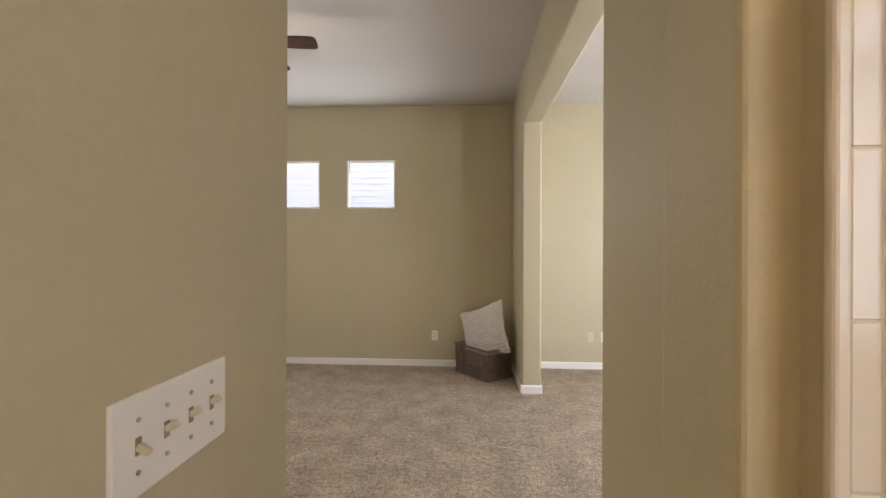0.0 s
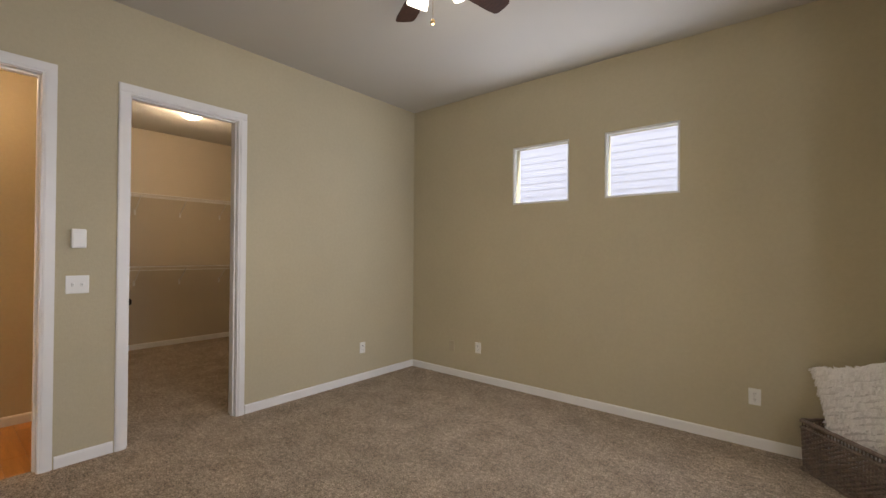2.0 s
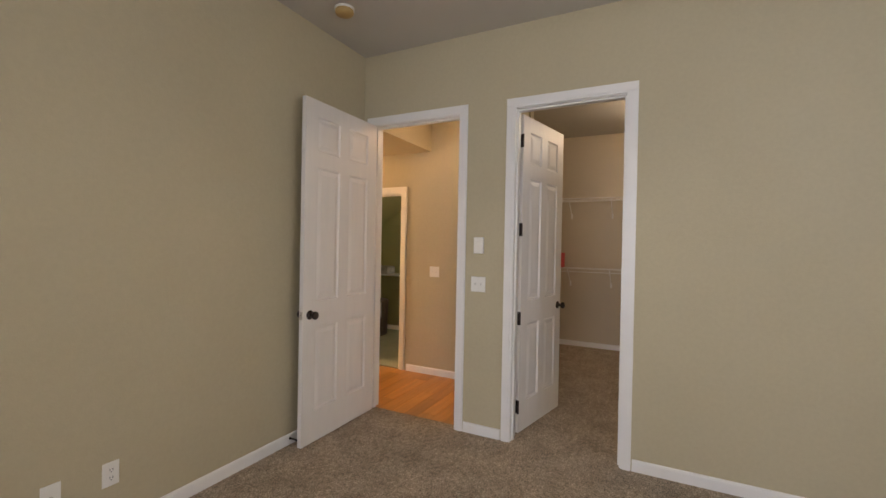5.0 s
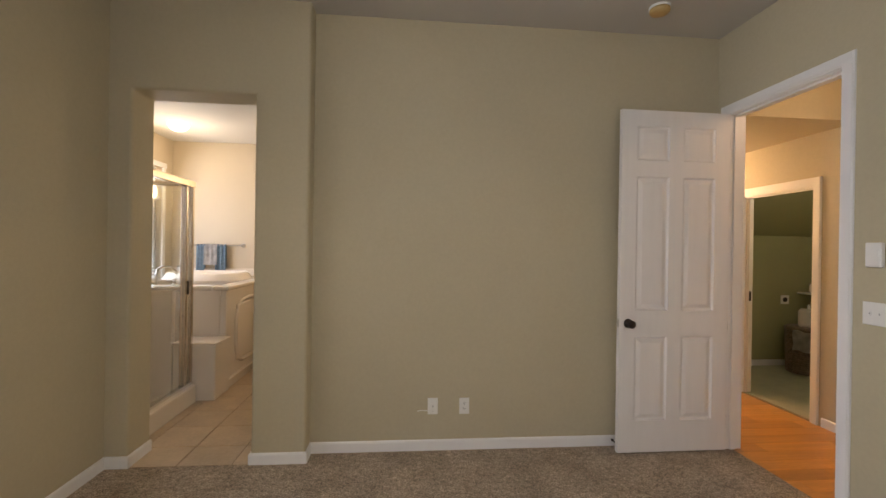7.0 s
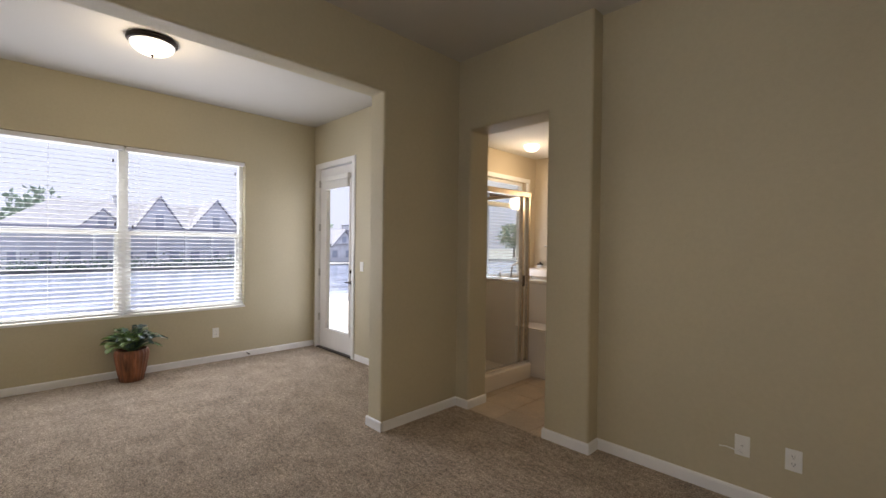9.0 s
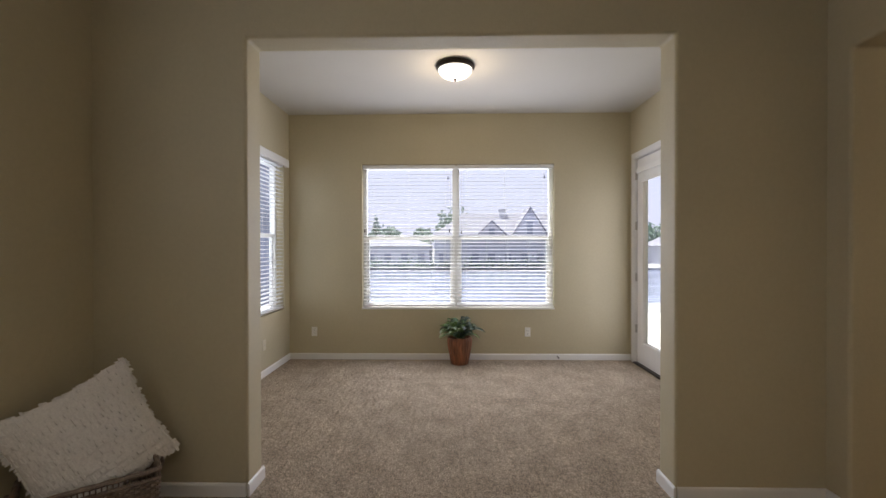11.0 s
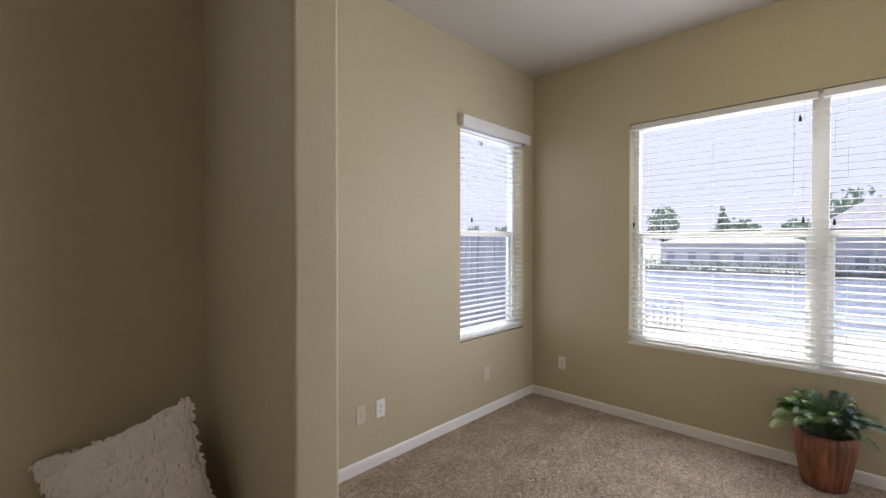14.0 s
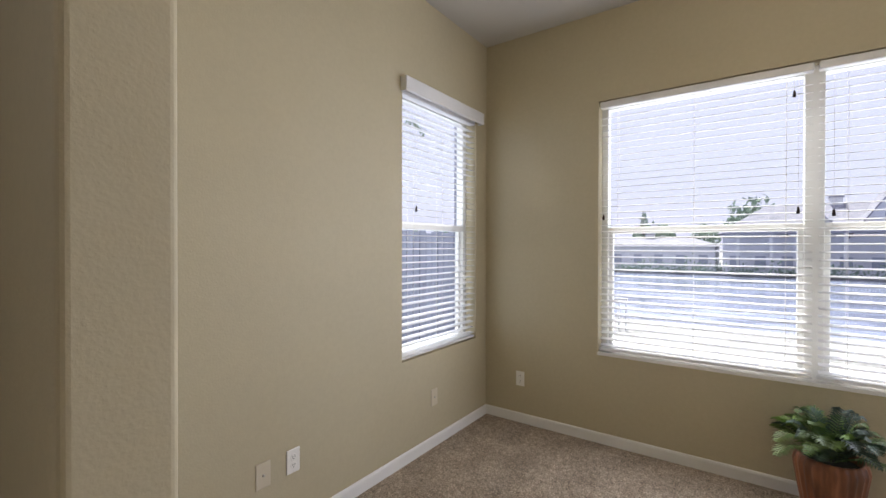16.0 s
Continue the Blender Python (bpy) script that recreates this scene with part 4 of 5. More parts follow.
# ---- basket with pillow ----
def wicker_basket(m, w=0.50, d=0.40, h=0.32):
    g = thing("wicker_basket", "dark brown woven wicker basket on the carpet in the corner", "basket", m)
    # posts and woven strands; a strand weaves in and out round the posts
    rnd = random.Random(4)

    def rim(t):
        """A point on the rounded rectangle, t in 0..1, with its outward normal."""
        per = 2 * (w + d)
        s = (t % 1.0) * per
        if s < w:
            return Vector((-w / 2 + s, -d / 2, 0)), Vector((0, -1, 0))
        s -= w
        if s < d:
            return Vector((w / 2, -d / 2 + s, 0)), Vector((1, 0, 0))
        s -= d
        if s < w:
            return Vector((w / 2 - s, d / 2, 0)), Vector((0, 1, 0))
        s -= w
        return Vector((-w / 2, d / 2 - s, 0)), Vector((-1, 0, 0))
    n = 84
    bm = bmesh.new()
    for k in range(0, n):
        p, nn = rim((k + 0.5) / n)
        tube(bm, [p * 0.96 + Vector((0, 0, 0.01)), p + Vector((0, 0, h - 0.015))], 0.0035, 5)
    tagged(part("stakes", bm, WICKER, g), kind="stuff")
    bm = bmesh.new()
    rows = 19
    for r in range(rows):
        z = 0.014 + r * (h - 0.075) / (rows - 1) + rnd.uniform(-0.002, 0.002)
        flare = 0.96 + 0.04 * z / h
        pts = []
        for k in range(n * 2):
            p, nn = rim(k / (2 * n))
            amp = 0.006 * math.cos(math.pi * (k / 2 - 0.5) + r * math.pi) + rnd.uniform(-0.001, 0.001)
            pts.append(p * flare + nn * (amp + 0.004) + Vector((0, 0, z + rnd.uniform(-0.0015, 0.0015))))
        ring = []
        for i, p in enumerate(pts):
            nn = rim(i / (2 * n))[1]
            ring.append([bm.verts.new(p + nn * a + Vector((0, 0, b))) for a, b in ((0.004, 0), (0, 0.0062), (-0.004, 0), (0, -0.0062))])
        for i in range(len(ring)):
            a, b = ring[i], ring[(i + 1) % len(ring)]
            for q in range(4):
                bm.faces.new((a[q], a[(q + 1) % 4], b[(q + 1) % 4], b[q]))
    tagged(part("strand", bm, WICKER, g), kind="stuff")
    for zz, rr in ((h - 0.048, 0.009), (h - 0.006, 0.012), (0.010, 0.010)):
        bm = bmesh.new()
        for dz, nout in ((0, 0.004), (0.004, -0.004)):
            pts = [rim(k / 60)[0] * 1.0 + rim(k / 60)[1] * nout + Vector((0, 0, zz + dz + 0.002 * math.sin(k * 2.1 + nout * 900))) for k in range(61)]
            tube(bm, pts, rr * 0.8, 6)
        part("rim" if zz > 0.1 else "foot_braid", bm, WICKER, g, "thick braided rim" if zz > 0.1 else "")
    part("bottom", boxm(-w / 2 * 0.95, w / 2 * 0.95, -d / 2 * 0.95, d / 2 * 0.95, 0.004, 0.016), WICKER, g)
    # handle opening shows as a dark grip on each short end
    for sx in (-1, 1):
        bm = bmesh.new()
        tube(bm, [(sx * (w / 2 + 0.012), -0.06, h - 0.05), (sx * (w / 2 + 0.03), -0.04, h - 0.035), (sx * (w / 2 + 0.03), 0.04, h - 0.035), (sx * (w / 2 + 0.012), 0.06, h - 0.05)], 0.008, 8)
        part("handle", bm, WICKER, g, "woven grip")
    return g


wicker_basket(pose(0.245, 5.035, 0.0, 0, 0, -50), 0.53, 0.36, 0.32)


def ruffle_pillow(m, s=0.50, th=0.15):
    g = thing("throw_pillow", "cream ruffled throw pillow leaning in the basket", "pillow", m)
    n = 44
    bm = bmesh.new()
    rnd = random.Random(2)
    verts = {}

    def height(u, v):
        e = max(0.0, (1 - abs(u) ** 2.4)) ** 0.5 * max(0.0, (1 - abs(v) ** 2.4)) ** 0.5
        return th / 2 * e

    for sd in (1, -1):
        for i in range(n + 1):
            for j in range(n + 1):
                u, v = 2 * i / n - 1, 2 * j / n - 1
                pinch = 1 - 0.10 * (1 - u * u) * v * v - 0.0
                pinch2 = 1 - 0.10 * (1 - v * v) * u * u
                x, z = u * s / 2 * pinch2, v * s / 2 * pinch
                y = sd * (height(u, v) + 0.003 * math.sin(v * 41 + u * 3) * (1 - u ** 6))
                edge = i in (0, n) or j in (0, n)
                if edge:
                    y = 0.0
                    if sd == -1:
                        verts[-1, i, j] = verts[1, i, j]
                        continue
                verts[sd, i, j] = bm.verts.new((x, y, z))
    for sd in (1, -1):
        for i in range(n):
            for j in range(n):
                bm.faces.new((verts[sd, i, j], verts[sd, i + 1, j], verts[sd, i + 1, j + 1], verts[sd, i, j + 1]))
    part("cushion", bm, PILLOW, g, "", True)
    # rows of gathered ruffles on the front (local -y), cut into small loose tabs
    for r in range(19):
        v = -0.94 + 1.90 * r / 18
        bm = bmesh.new()
        cols = 132
        up, lo = [], []
        fold, drop = 0.0, 0.0
        for k in range(cols + 1):
            u = -1.0 + 2.0 * k / cols
            pinch2 = 1 - 0.10 * (1 - v * v) * u * u
            pinch = 1 - 0.10 * (1 - u * u) * v * v
            x, z = u * s / 2 * pinch2, v * s / 2 * pinch + 0.006 * math.sin(u * 4 + r * 1.7) + 0.004 * math.sin(u * 13 + r)
            y = -height(u, v)
            if k % 3 == 0:
                fold, drop = rnd.uniform(-1, 1), rnd.uniform(-1, 1)
            up.append(bm.verts.new((x, y + 0.001, z + 0.016)))
            lo.append(bm.verts.new((x + rnd.uniform(-0.003, 0.003), y - 0.010 - 0.006 * fold, z - 0.014 + 0.006 * drop)))
        for k in range(cols):
            bm.faces.new((up[k], up[k + 1], lo[k + 1], lo[k]))
        part("ruffle", bm, PILLOW, g, "gathered ruffle strip")
    # frayed ruffle ends round the rim
    bm = bmesh.new()
    for side in range(4):
        for k in range(40):
            v = -0.97 + 1.94 * k / 39
            e = s / 2 * (1 - 0.10 * (1 - v * v))
            sx = 1 if side % 2 else -1
            j = rnd.uniform(0.006, 0.024)
            w = rnd.uniform(0.006, 0.011)
            q = ((sx * (e - 0.012), v * s / 2 + w), (sx * (e - 0.012), v * s / 2 - w), (sx * (e + j), v * s / 2 - w * 0.9), (sx * (e + j * 0.7), v * s / 2 + w * 0.8))
            if side > 1:
                q = tuple((c[1], c[0]) for c in q)
            yy = rnd.uniform(-0.012, 0.006)
            bm.faces.new([bm.verts.new((c[0], yy * (1 if n_ > 1 else 0.2), c[1])) for n_, c in enumerate(q)])
    tagged(part("frayed_edge", bm, PILLOW, g), kind="stuff")
    return g


# leans on the wall corner, one upper corner high
px = Vector((0.80, -0.561, 0.228)).normalized()
pz = Vector((-0.074, 0.38, 0.922))
pz = (pz - px * pz.dot(px)).normalized()
py = pz.cross(px)
lean = Matrix((px, py, pz)).transposed().to_4x4()
ruffle_pillow(Matrix.Translation((0.257, 5.04, 0.462)) @ lean @ Matrix.Rotation(radians(-8), 4, "Y"), 0.57, 0.14)


# ---- potted fern ----
pot = thing("plant_pot", "reeded reddish-brown glazed pot on the carpet below the window", "plant pot", pose(3.335, 3.17, 0.0))
bm = bmesh.new()
lathe(bm, [(0.095, 0.0), (0.104, 0.006), (0.118, 0.08), (0.136, 0.18), (0.147, 0.255), (0.150, 0.285), (0.140, 0.318), (0.132, 0.328), (0.124, 0.326), (0.126, 0.29)], 144, flute=0.022, flutes=24)
part("body", bm, POT, pot, "", True)
bm = bmesh.new()
lathe(bm, [(0.126, 0.288), (0.08, 0.300), (0.002, 0.305)], 24)
part("soil", bm, SOIL, pot, "dark moss filling")
plant = thing("fern_plant", "bushy green artificial fern in the reeded pot", "plant", pose(3.335, 3.17, 0.30))
rnd = random.Random(11)


def frond(az, reach, rise, droop, width, material, curl=0.0):
    """A pinnate frond: an arching stem with pairs of narrow leaflets."""
    bm = bmesh.new()
    pts = []
    for k in range(13):
        f = k / 12
        rr = 0.02 + reach * f
        zz = rise * math.sin(min(1.0, f * 1.15) * math.pi / 2) - droop * f ** 2.4
        aa = az + curl * f
        pts.append(Vector((rr * math.cos(aa), rr * math.sin(aa), zz)))
    tube(bm, pts, 0.0016, 4)
    for k in range(1, 12):
        for sub in (0, 0.5):
            f = (k + sub) / 12
            p = pts[k].lerp(pts[k + 1], sub) if k < 12 else pts[k]
            d = (pts[min(k + 1, 12)] - pts[k - 1]).normalized()
            side = d.cross(Vector((0, 0, 1))).normalized()
            upv = side.cross(d)
            ln = width * (math.sin(math.pi * min(1, 0.12 + f * 0.86)) ** 0.7) * rnd.uniform(0.85, 1.1)
            for sg in (-1, 1):
                ax = (side * sg + d * 0.55 + upv * rnd.uniform(-0.05, 0.22)).normalized()
                wv = d * 0.0052
                tip = p + ax * ln - Vector((0, 0, ln * 0.22))
                midp = p + ax * ln * 0.55 + upv * 0.003
                a = [bm.verts.new(c) for c in (p - wv * 0.5, midp - wv, tip, midp + wv, p + wv * 0.5)]
                bm.faces.new(a)
    return part("frond", bm, material, plant)


for k in range(34):
    az = k * 2.399 + rnd.uniform(-0.2, 0.2)
    inner = k % 3
    frond(az, (0.29, 0.23, 0.13)[inner] * rnd.uniform(0.8, 1.08), (0.16, 0.20, 0.25)[inner] * rnd.uniform(0.75, 1.1), (0.07, 0.05, 0.02)[inner], rnd.uniform(0.055, 0.080), LEAFD if k % 5 in (0, 3) else LEAF, rnd.uniform(-0.5, 0.5))
# broad leaves near the heart
for k in range(9):
    az = k * 0.7 + rnd.uniform(-0.2, 0.2)
    bm = bmesh.new()
    ln, wd = rnd.uniform(0.13, 0.19), rnd.uniform(0.022, 0.032)
    rows = []
    for i in range(7):
        f = i / 6
        r, z = 0.03 + ln * f, 0.03 + 0.16 * math.sin(f * 2.0) - 0.05 * f * f
        ww = wd * math.sin(math.pi * min(0.98, 0.08 + f * 0.9))
        c, s_ = math.cos(az), math.sin(az)
        rows.append([bm.verts.new((r * c - w * s_, r * s_ + w * c, z + abs(w) * 0.35)) for w in (-ww, 0, ww)])
    for a, b in zip(rows, rows[1:]):
        bm.faces.new((a[0], a[1], b[1], b[0]))
        bm.faces.new((a[1], a[2], b[2], b[1]))
    part("leaf", bm, LEAFD, plant, "dark broad leaf")


# ---- closet ----
def wire_shelf(z, y0, y1, depth=0.30, label="white wire closet shelf with a hanging rod"):
    g = thing("wire_shelf", label, "shelf", group="white wire closet shelves")
    xw = -7.12
    for nm, x, zz, r in (("back_rod", xw + 0.01, z, 0.004), ("front_rod", xw + depth, z, 0.006), ("lip_rod", xw + depth + 0.006, z - 0.045, 0.006), ("middle_rod", xw + depth * 0.5, z - 0.004, 0.003)):
        bm = bmesh.new()
        tube(bm, [(x, y0, zz), (x, y1, zz)], r, 6)
        part(nm, bm, WIRE, g)
    bm = bmesh.new()
    n = int((y1 - y0) / 0.026)
    for k in range(n):
        y = y0 + 0.01 + k * 0.026
        tube(bm, [(xw + 0.01, y, z + 0.003), (xw + depth, y, z + 0.003), (xw + depth + 0.006, y, z - 0.045)], 0.0016, 4)
    tagged(part("deck_wires", bm, WIRE, g), kind="stuff")
    y = y0 + 0.35
    while y < y1:
        bm = bmesh.new()
        tube(bm, [(xw + 0.006, y, z - 0.24), (xw + 0.012, y, z - 0.22), (xw + depth - 0.02, y, z - 0.012)], 0.006, 6)
        box(bm, xw, xw + 0.006, y - 0.012, y + 0.012, z - 0.27, z - 0.20)
        part("brace", bm, WIRE, g)
        y += 0.56


wire_shelf(2.135, 1.33, 5.30)
wire_shelf(1.15, 1.33, 5.30)
rb = thing("storage_box", "bright red cardboard box on the wire shelf", "box", pose(-6.95, 2.01, 1.155))
part("carton", boxm(-0.11, 0.11, -0.15, 0.15, 0.0, 0.20, 0.004), RED, rb)
part("lid", boxm(-0.115, 0.115, -0.155, 0.155, 0.17, 0.208, 0.004), RED, rb)

# ---- laundry ----
hp = thing("laundry_hamper", "dark brown rounded wicker hamper with a white liner hanging out", "hamper", pose(-6.20, -0.64, 0.0))
bm = bmesh.new()
for r in range(20):
    z = 0.02 + r * 0.0255
    pts = [((0.20 + 0.03 * z + 0.004 * math.sin(k * 9 + r * 3.14)) * math.cos(k * math.pi / 24), (0.20 + 0.03 * z + 0.004 * math.sin(k * 9 + r * 3.14)) * math.sin(k * math.pi / 24), z) for k in range(49)]
    tube(bm, pts, 0.0145, 5)
part("weave", bm, WICKER, hp)
bm = bmesh.new()
lathe(bm, [(0.222, 0.515), (0.232, 0.525), (0.232, 0.55), (0.21, 0.565), (0.03, 0.572), (0.002, 0.572)], 32)
part("lid", bm, WICKER, hp, "dark wicker lid", True)
bm = bmesh.new()
rows = []
for j in range(8):
    z = 0.53 - j * 0.034
    rows.append([bm.verts.new(((0.243 + 0.006 * math.sin(k * 1.7 + j)) * math.cos(a), (0.243 + 0.006 * math.sin(k * 1.7 + j)) * math.sin(a), z + 0.012 * math.sin(k * 0.9))) for k, a in enumerate([0.15 + 0.11 * q for q in range(10)])])
for a, b in zip(rows, rows[1:]):
    for k in range(9):
        bm.faces.new((a[k], a[k + 1], b[k + 1], b[k]))
bmesh.ops.solidify(bm, geom=bm.faces[:], thickness=0.004)
part("liner", bm, TOWEL_GREY, hp, "white cloth liner hanging over the side", True)
db = thing("detergent_tub", "white detergent tub with a blue label on the hamper", "detergent", pose(-6.18, -0.62, 0.573, 0, 0, 40))
part("tub", boxm(-0.13, 0.13, -0.09, 0.09, 0.0, 0.20, 0.02, 2), CARDW, db)
part("blue_label", boxm(-0.10, 0.10, 0.0905, 0.092, 0.04, 0.14), CARDB, db, "blue printed label bars")
bm = bmesh.new()
tube(bm, [(-0.10, 0, 0.195), (-0.07, 0, 0.25), (0.07, 0, 0.25), (0.10, 0, 0.195)], 0.010, 8)
part("handle", bm, CARDW, db)
sh = thing("laundry_shelf", "white ledge shelf with a folded white cloth in the laundry", "shelf", pose(-6.55, -0.70, 0.95))
part("board", boxm(-0.15, 0.15, -0.30, 0.50, -0.02, 0.0, 0.004), CARDW, sh)
part("folded_cloth", boxm(-0.12, 0.10, -0.2, 0.15, 0.0, 0.13, 0.03, 3), TOWEL_GREY, sh)

# ---- bathroom ----
# low shower curb, pony wall, glazed enclosure
cb = thing("shower_curb", "cream moulded shower base with a raised curb", "shower base")
bm = bmesh.new()
box(bm, 0.575, 0.70, 0.02, 0.893, 0.0, 0.165, 0.012, 2)
part("curb", bm, ACRYLIC, cb)
part("pan", boxm(0.69, 1.785, 0.02, 0.893, 0.0, 0.07, 0.008), ACRYLIC, cb)
pw = thing("pony_wall", "cream tiled half-height block beside the shower", "half wall", kind="structure")
part("block", boxm(0.425, 0.80, -0.33, -0.01, 0.0, 0.515, 0.006), ACRYLIC, pw)
part("cap", boxm(0.415, 0.81, -0.34, 0.0, 0.515, 0.535, 0.004), ACRYLIC, pw, "cream cap ledge")
part("back_panel", boxm(0.81, 1.785, -0.06, 0.0, 0.0, 1.02, 0.004), ACRYLIC, pw)
en = thing("shower_enclosure", "framed clear glass shower enclosure with a sliding door", "shower enclosure")
# frame metal tinted tan: the reflection on the chrome is put into its colour
TANCHROME = mat("tan_tinted_frame", (0.62, 0.55, 0.46), rough=0.25, metal=1.0, var=0.05, scale=30)
part("top_track", boxm(0.615, 0.675, 0.0, 0.885, 1.965, 2.02, 0.004), TANCHROME, en, "bright metal top track")
part("bottom_track", boxm(0.615, 0.675, 0.0, 0.885, 0.166, 0.19, 0.003), CHROME, en)
for y, w in ((0.006, 0.03), (0.12, 0.028), (0.852, 0.03)):
    part("upright", boxm(0.62, 0.67, y, y + w, 0.19, 1.965, 0.003), TANCHROME, en)
part("return_track", boxm(0.68, 1.78, -0.035, 0.0, 1.98, 2.02, 0.003), TANCHROME, en)
part("return_sill", boxm(0.68, 1.78, -0.035, 0.0, 1.02, 1.045, 0.003), CHROME, en)
part("return_upright", boxm(0.66, 0.69, -0.035, -0.005, 0.54, 1.98, 0.003), TANCHROME, en)
for args in ((0.642, 0.648, 0.15, 0.852, 0.19, 1.965), (0.642, 0.648, 0.036, 0.12, 0.19, 1.965), (0.69, 1.78, -0.020, -0.014, 1.045, 1.98)):
    ob = part("glass_panel", boxm(*args), SHOWERGLASS, en)
    ob.visible_shadow = False
part("pull", boxm(0.600, 0.616, 0.125, 0.140, 1.0, 1.12, 0.004), BRONZE, en, "dark door pull")
# tall tub with an apron door
tb = thing("walk_in_tub", "white acrylic tall soaking tub with an apron door", "bathtub")
bm = bmesh.new()
box(bm, 0.47, 0.53, -1.85, -0.35, 0.0, 1.0, 0.012, 2)
box(bm, 0.53, 1.78, -0.42, -0.35, 0.0, 1.0, 0.01)
box(bm, 0.53, 1.78, -1.86, -1.80, 0.0, 1.0, 0.01)
box(bm, 1.70, 1.785, -1.80, -0.42, 0.0, 1.0, 0.01)
box(bm, 0.53, 1.70, -1.80, -0.42, 0.35, 0.42)
part("shell", bm, ACRYLIC, tb)
bm = bmesh.new()
box(bm, 0.445, 0.60, -1.865, -0.335, 0.985, 1.03, 0.018, 3)
box(bm, 0.60, 1.785, -0.50, -0.335, 0.985, 1.03, 0.018, 3)
box(bm, 0.60, 1.785, -1.865, -1.72, 0.985, 1.03, 0.018, 3)
part("rim", bm, ACRYLIC, tb, "rolled white rim")
bm = bmesh.new()
prof = []
for k in range(25):
    a = 2 * math.pi * k / 24
    prof.append((0, -0.98 + 0.42 * math.copysign(abs(math.cos(a)) ** 0.6, math.cos(a)), 0.52 + 0.34 * math.copysign(abs(math.sin(a)) ** 0.7, math.sin(a))))
tube(bm, [(0.468, y, z) for _, y, z in prof], 0.022, 8)
box(bm, 0.452, 0.472, -1.36, -0.60, 0.22, 0.82, 0.008)
part("apron_door", bm, ACRYLIC, tb, "curved apron door panel")
part("plinth", boxm(0.44, 0.475, -1.86, -0.335, 0.0, 0.09, 0.006), ACRYLIC, tb)
bm = bmesh.new()
rowsb = []
for j in range(9):
    f = j / 8
    rowsb.append([bm.verts.new((1.13 + (0.52 - 0.02 * f) * math.cos(2 * math.pi * k / 32), -1.45 + (0.36) * math.sin(2 * math.pi * k / 32), 1.02 + 0.09 * math.sin(f * math.pi) - 0.25 * max(0, f - 0.5))) for k in range(32)])
    for v in rowsb[-1]:
        v.co.x = 1.13 + (v.co.x - 1.13) * (1 - 0.25 * f)
        v.co.y = -1.45 + (v.co.y + 1.45) * (1 - 0.25 * f)
for a, b in zip(rowsb, rowsb[1:]):
    for k in range(32):
        bm.faces.new((a[k], a[(k + 1) % 32], b[(k + 1) % 32], b[k]))
part("basin_lip", bm, ACRYLIC, tb, "white raised headrest lip", True)
bm = bmesh.new()
tube(bm, [(1.18, -0.42, 1.03), (1.18, -0.42, 1.14), (1.17, -0.43, 1.19), (1.14, -0.47, 1.215), (1.10, -0.52, 1.21), (1.07, -0.56, 1.17), (1.06, -0.57, 1.13)], 0.014, 10)
part("faucet", bm, CHROME, tb, "tall curved chrome faucet", True)
for x in (1.0, 1.36):
    bm = bmesh.new()
    lathe(bm, [(0.024, 1.028), (0.022, 1.05), (0.012, 1.055), (0.012, 1.085), (0.026, 1.09), (0.024, 1.10), (0.002, 1.102)], 16, (x, -0.42, 0))
    part("faucet_handle", bm, CHROME, tb, "", True)
bs = thing("backsplash", "white tub surround strip along the bathroom wall", "backsplash", kind="structure")
part("strip", boxm(0.47, 1.785, -1.868, -1.845, 1.03, 1.13, 0.003), ACRYLIC, bs)
# towel bar with two towels
tbr = thing("towel_bar", "brushed metal towel bar on the bathroom wall", "towel bar")
bm = bmesh.new()
tube(bm, [(0.84, -1.80, 1.44), (1.56, -1.80, 1.44)], 0.009, 10)
part("bar", bm, STEEL, tbr, "", True)
for x in (0.86, 1.54):
    bm = bmesh.new()
    lathe(bm, [(0.026, -1.87), (0.026, -1.858), (0.014, -1.85), (0.014, -1.80), (0.018, -1.79), (0.002, -1.786)], 16, (x, 0, 1.44), "y")
    part("post", bm, STEEL, tbr, "", True)


def towel(label, x0, x1, drop_f, drop_b, material, off=0.0):
    g = thing("hanging_towel", label, "towel", group="towels on the bar")
    bm = bmesh.new()
    prof = [(-1.80 + 0.014 + off, 1.44 - drop_f), (-1.80 + 0.013 + off, 1.42), (-1.80 + 0.008, 1.453 + off * 0.5), (-1.80 - 0.008, 1.453 + off * 0.5), (-1.80 - 0.013 - off, 1.42), (-1.80 - 0.014 - off, 1.44 - drop_b)]
    cols = 14
    grid = []
    for k in range(cols + 1):
        x = x0 + (x1 - x0) * k / cols
        grid.append([bm.verts.new((x, y + 0.006 * math.sin(k * 1.3), z)) for y, z in prof])
    for a, b in zip(grid, grid[1:]):
        for j in range(len(prof) - 1):
            bm.faces.new((a[j], a[j + 1], b[j + 1], b[j]))
    bmesh.ops.solidify(bm, geom=bm.faces[:], thickness=0.006)
    part("cloth", bm, material, g, "", True)


towel("blue striped bath towel folded over the bar", 1.06, 1.20, 0.36, 0.30, TOWEL_BLUE)
towel("grey and white patterned hand towel over the bar", 1.17, 1.34, 0.26, 0.22, TOWEL_GREY, 0.012)
towel("blue bath towel folded over the bar", 1.33, 1.44, 0.36, 0.30, TOWEL_BLUE)
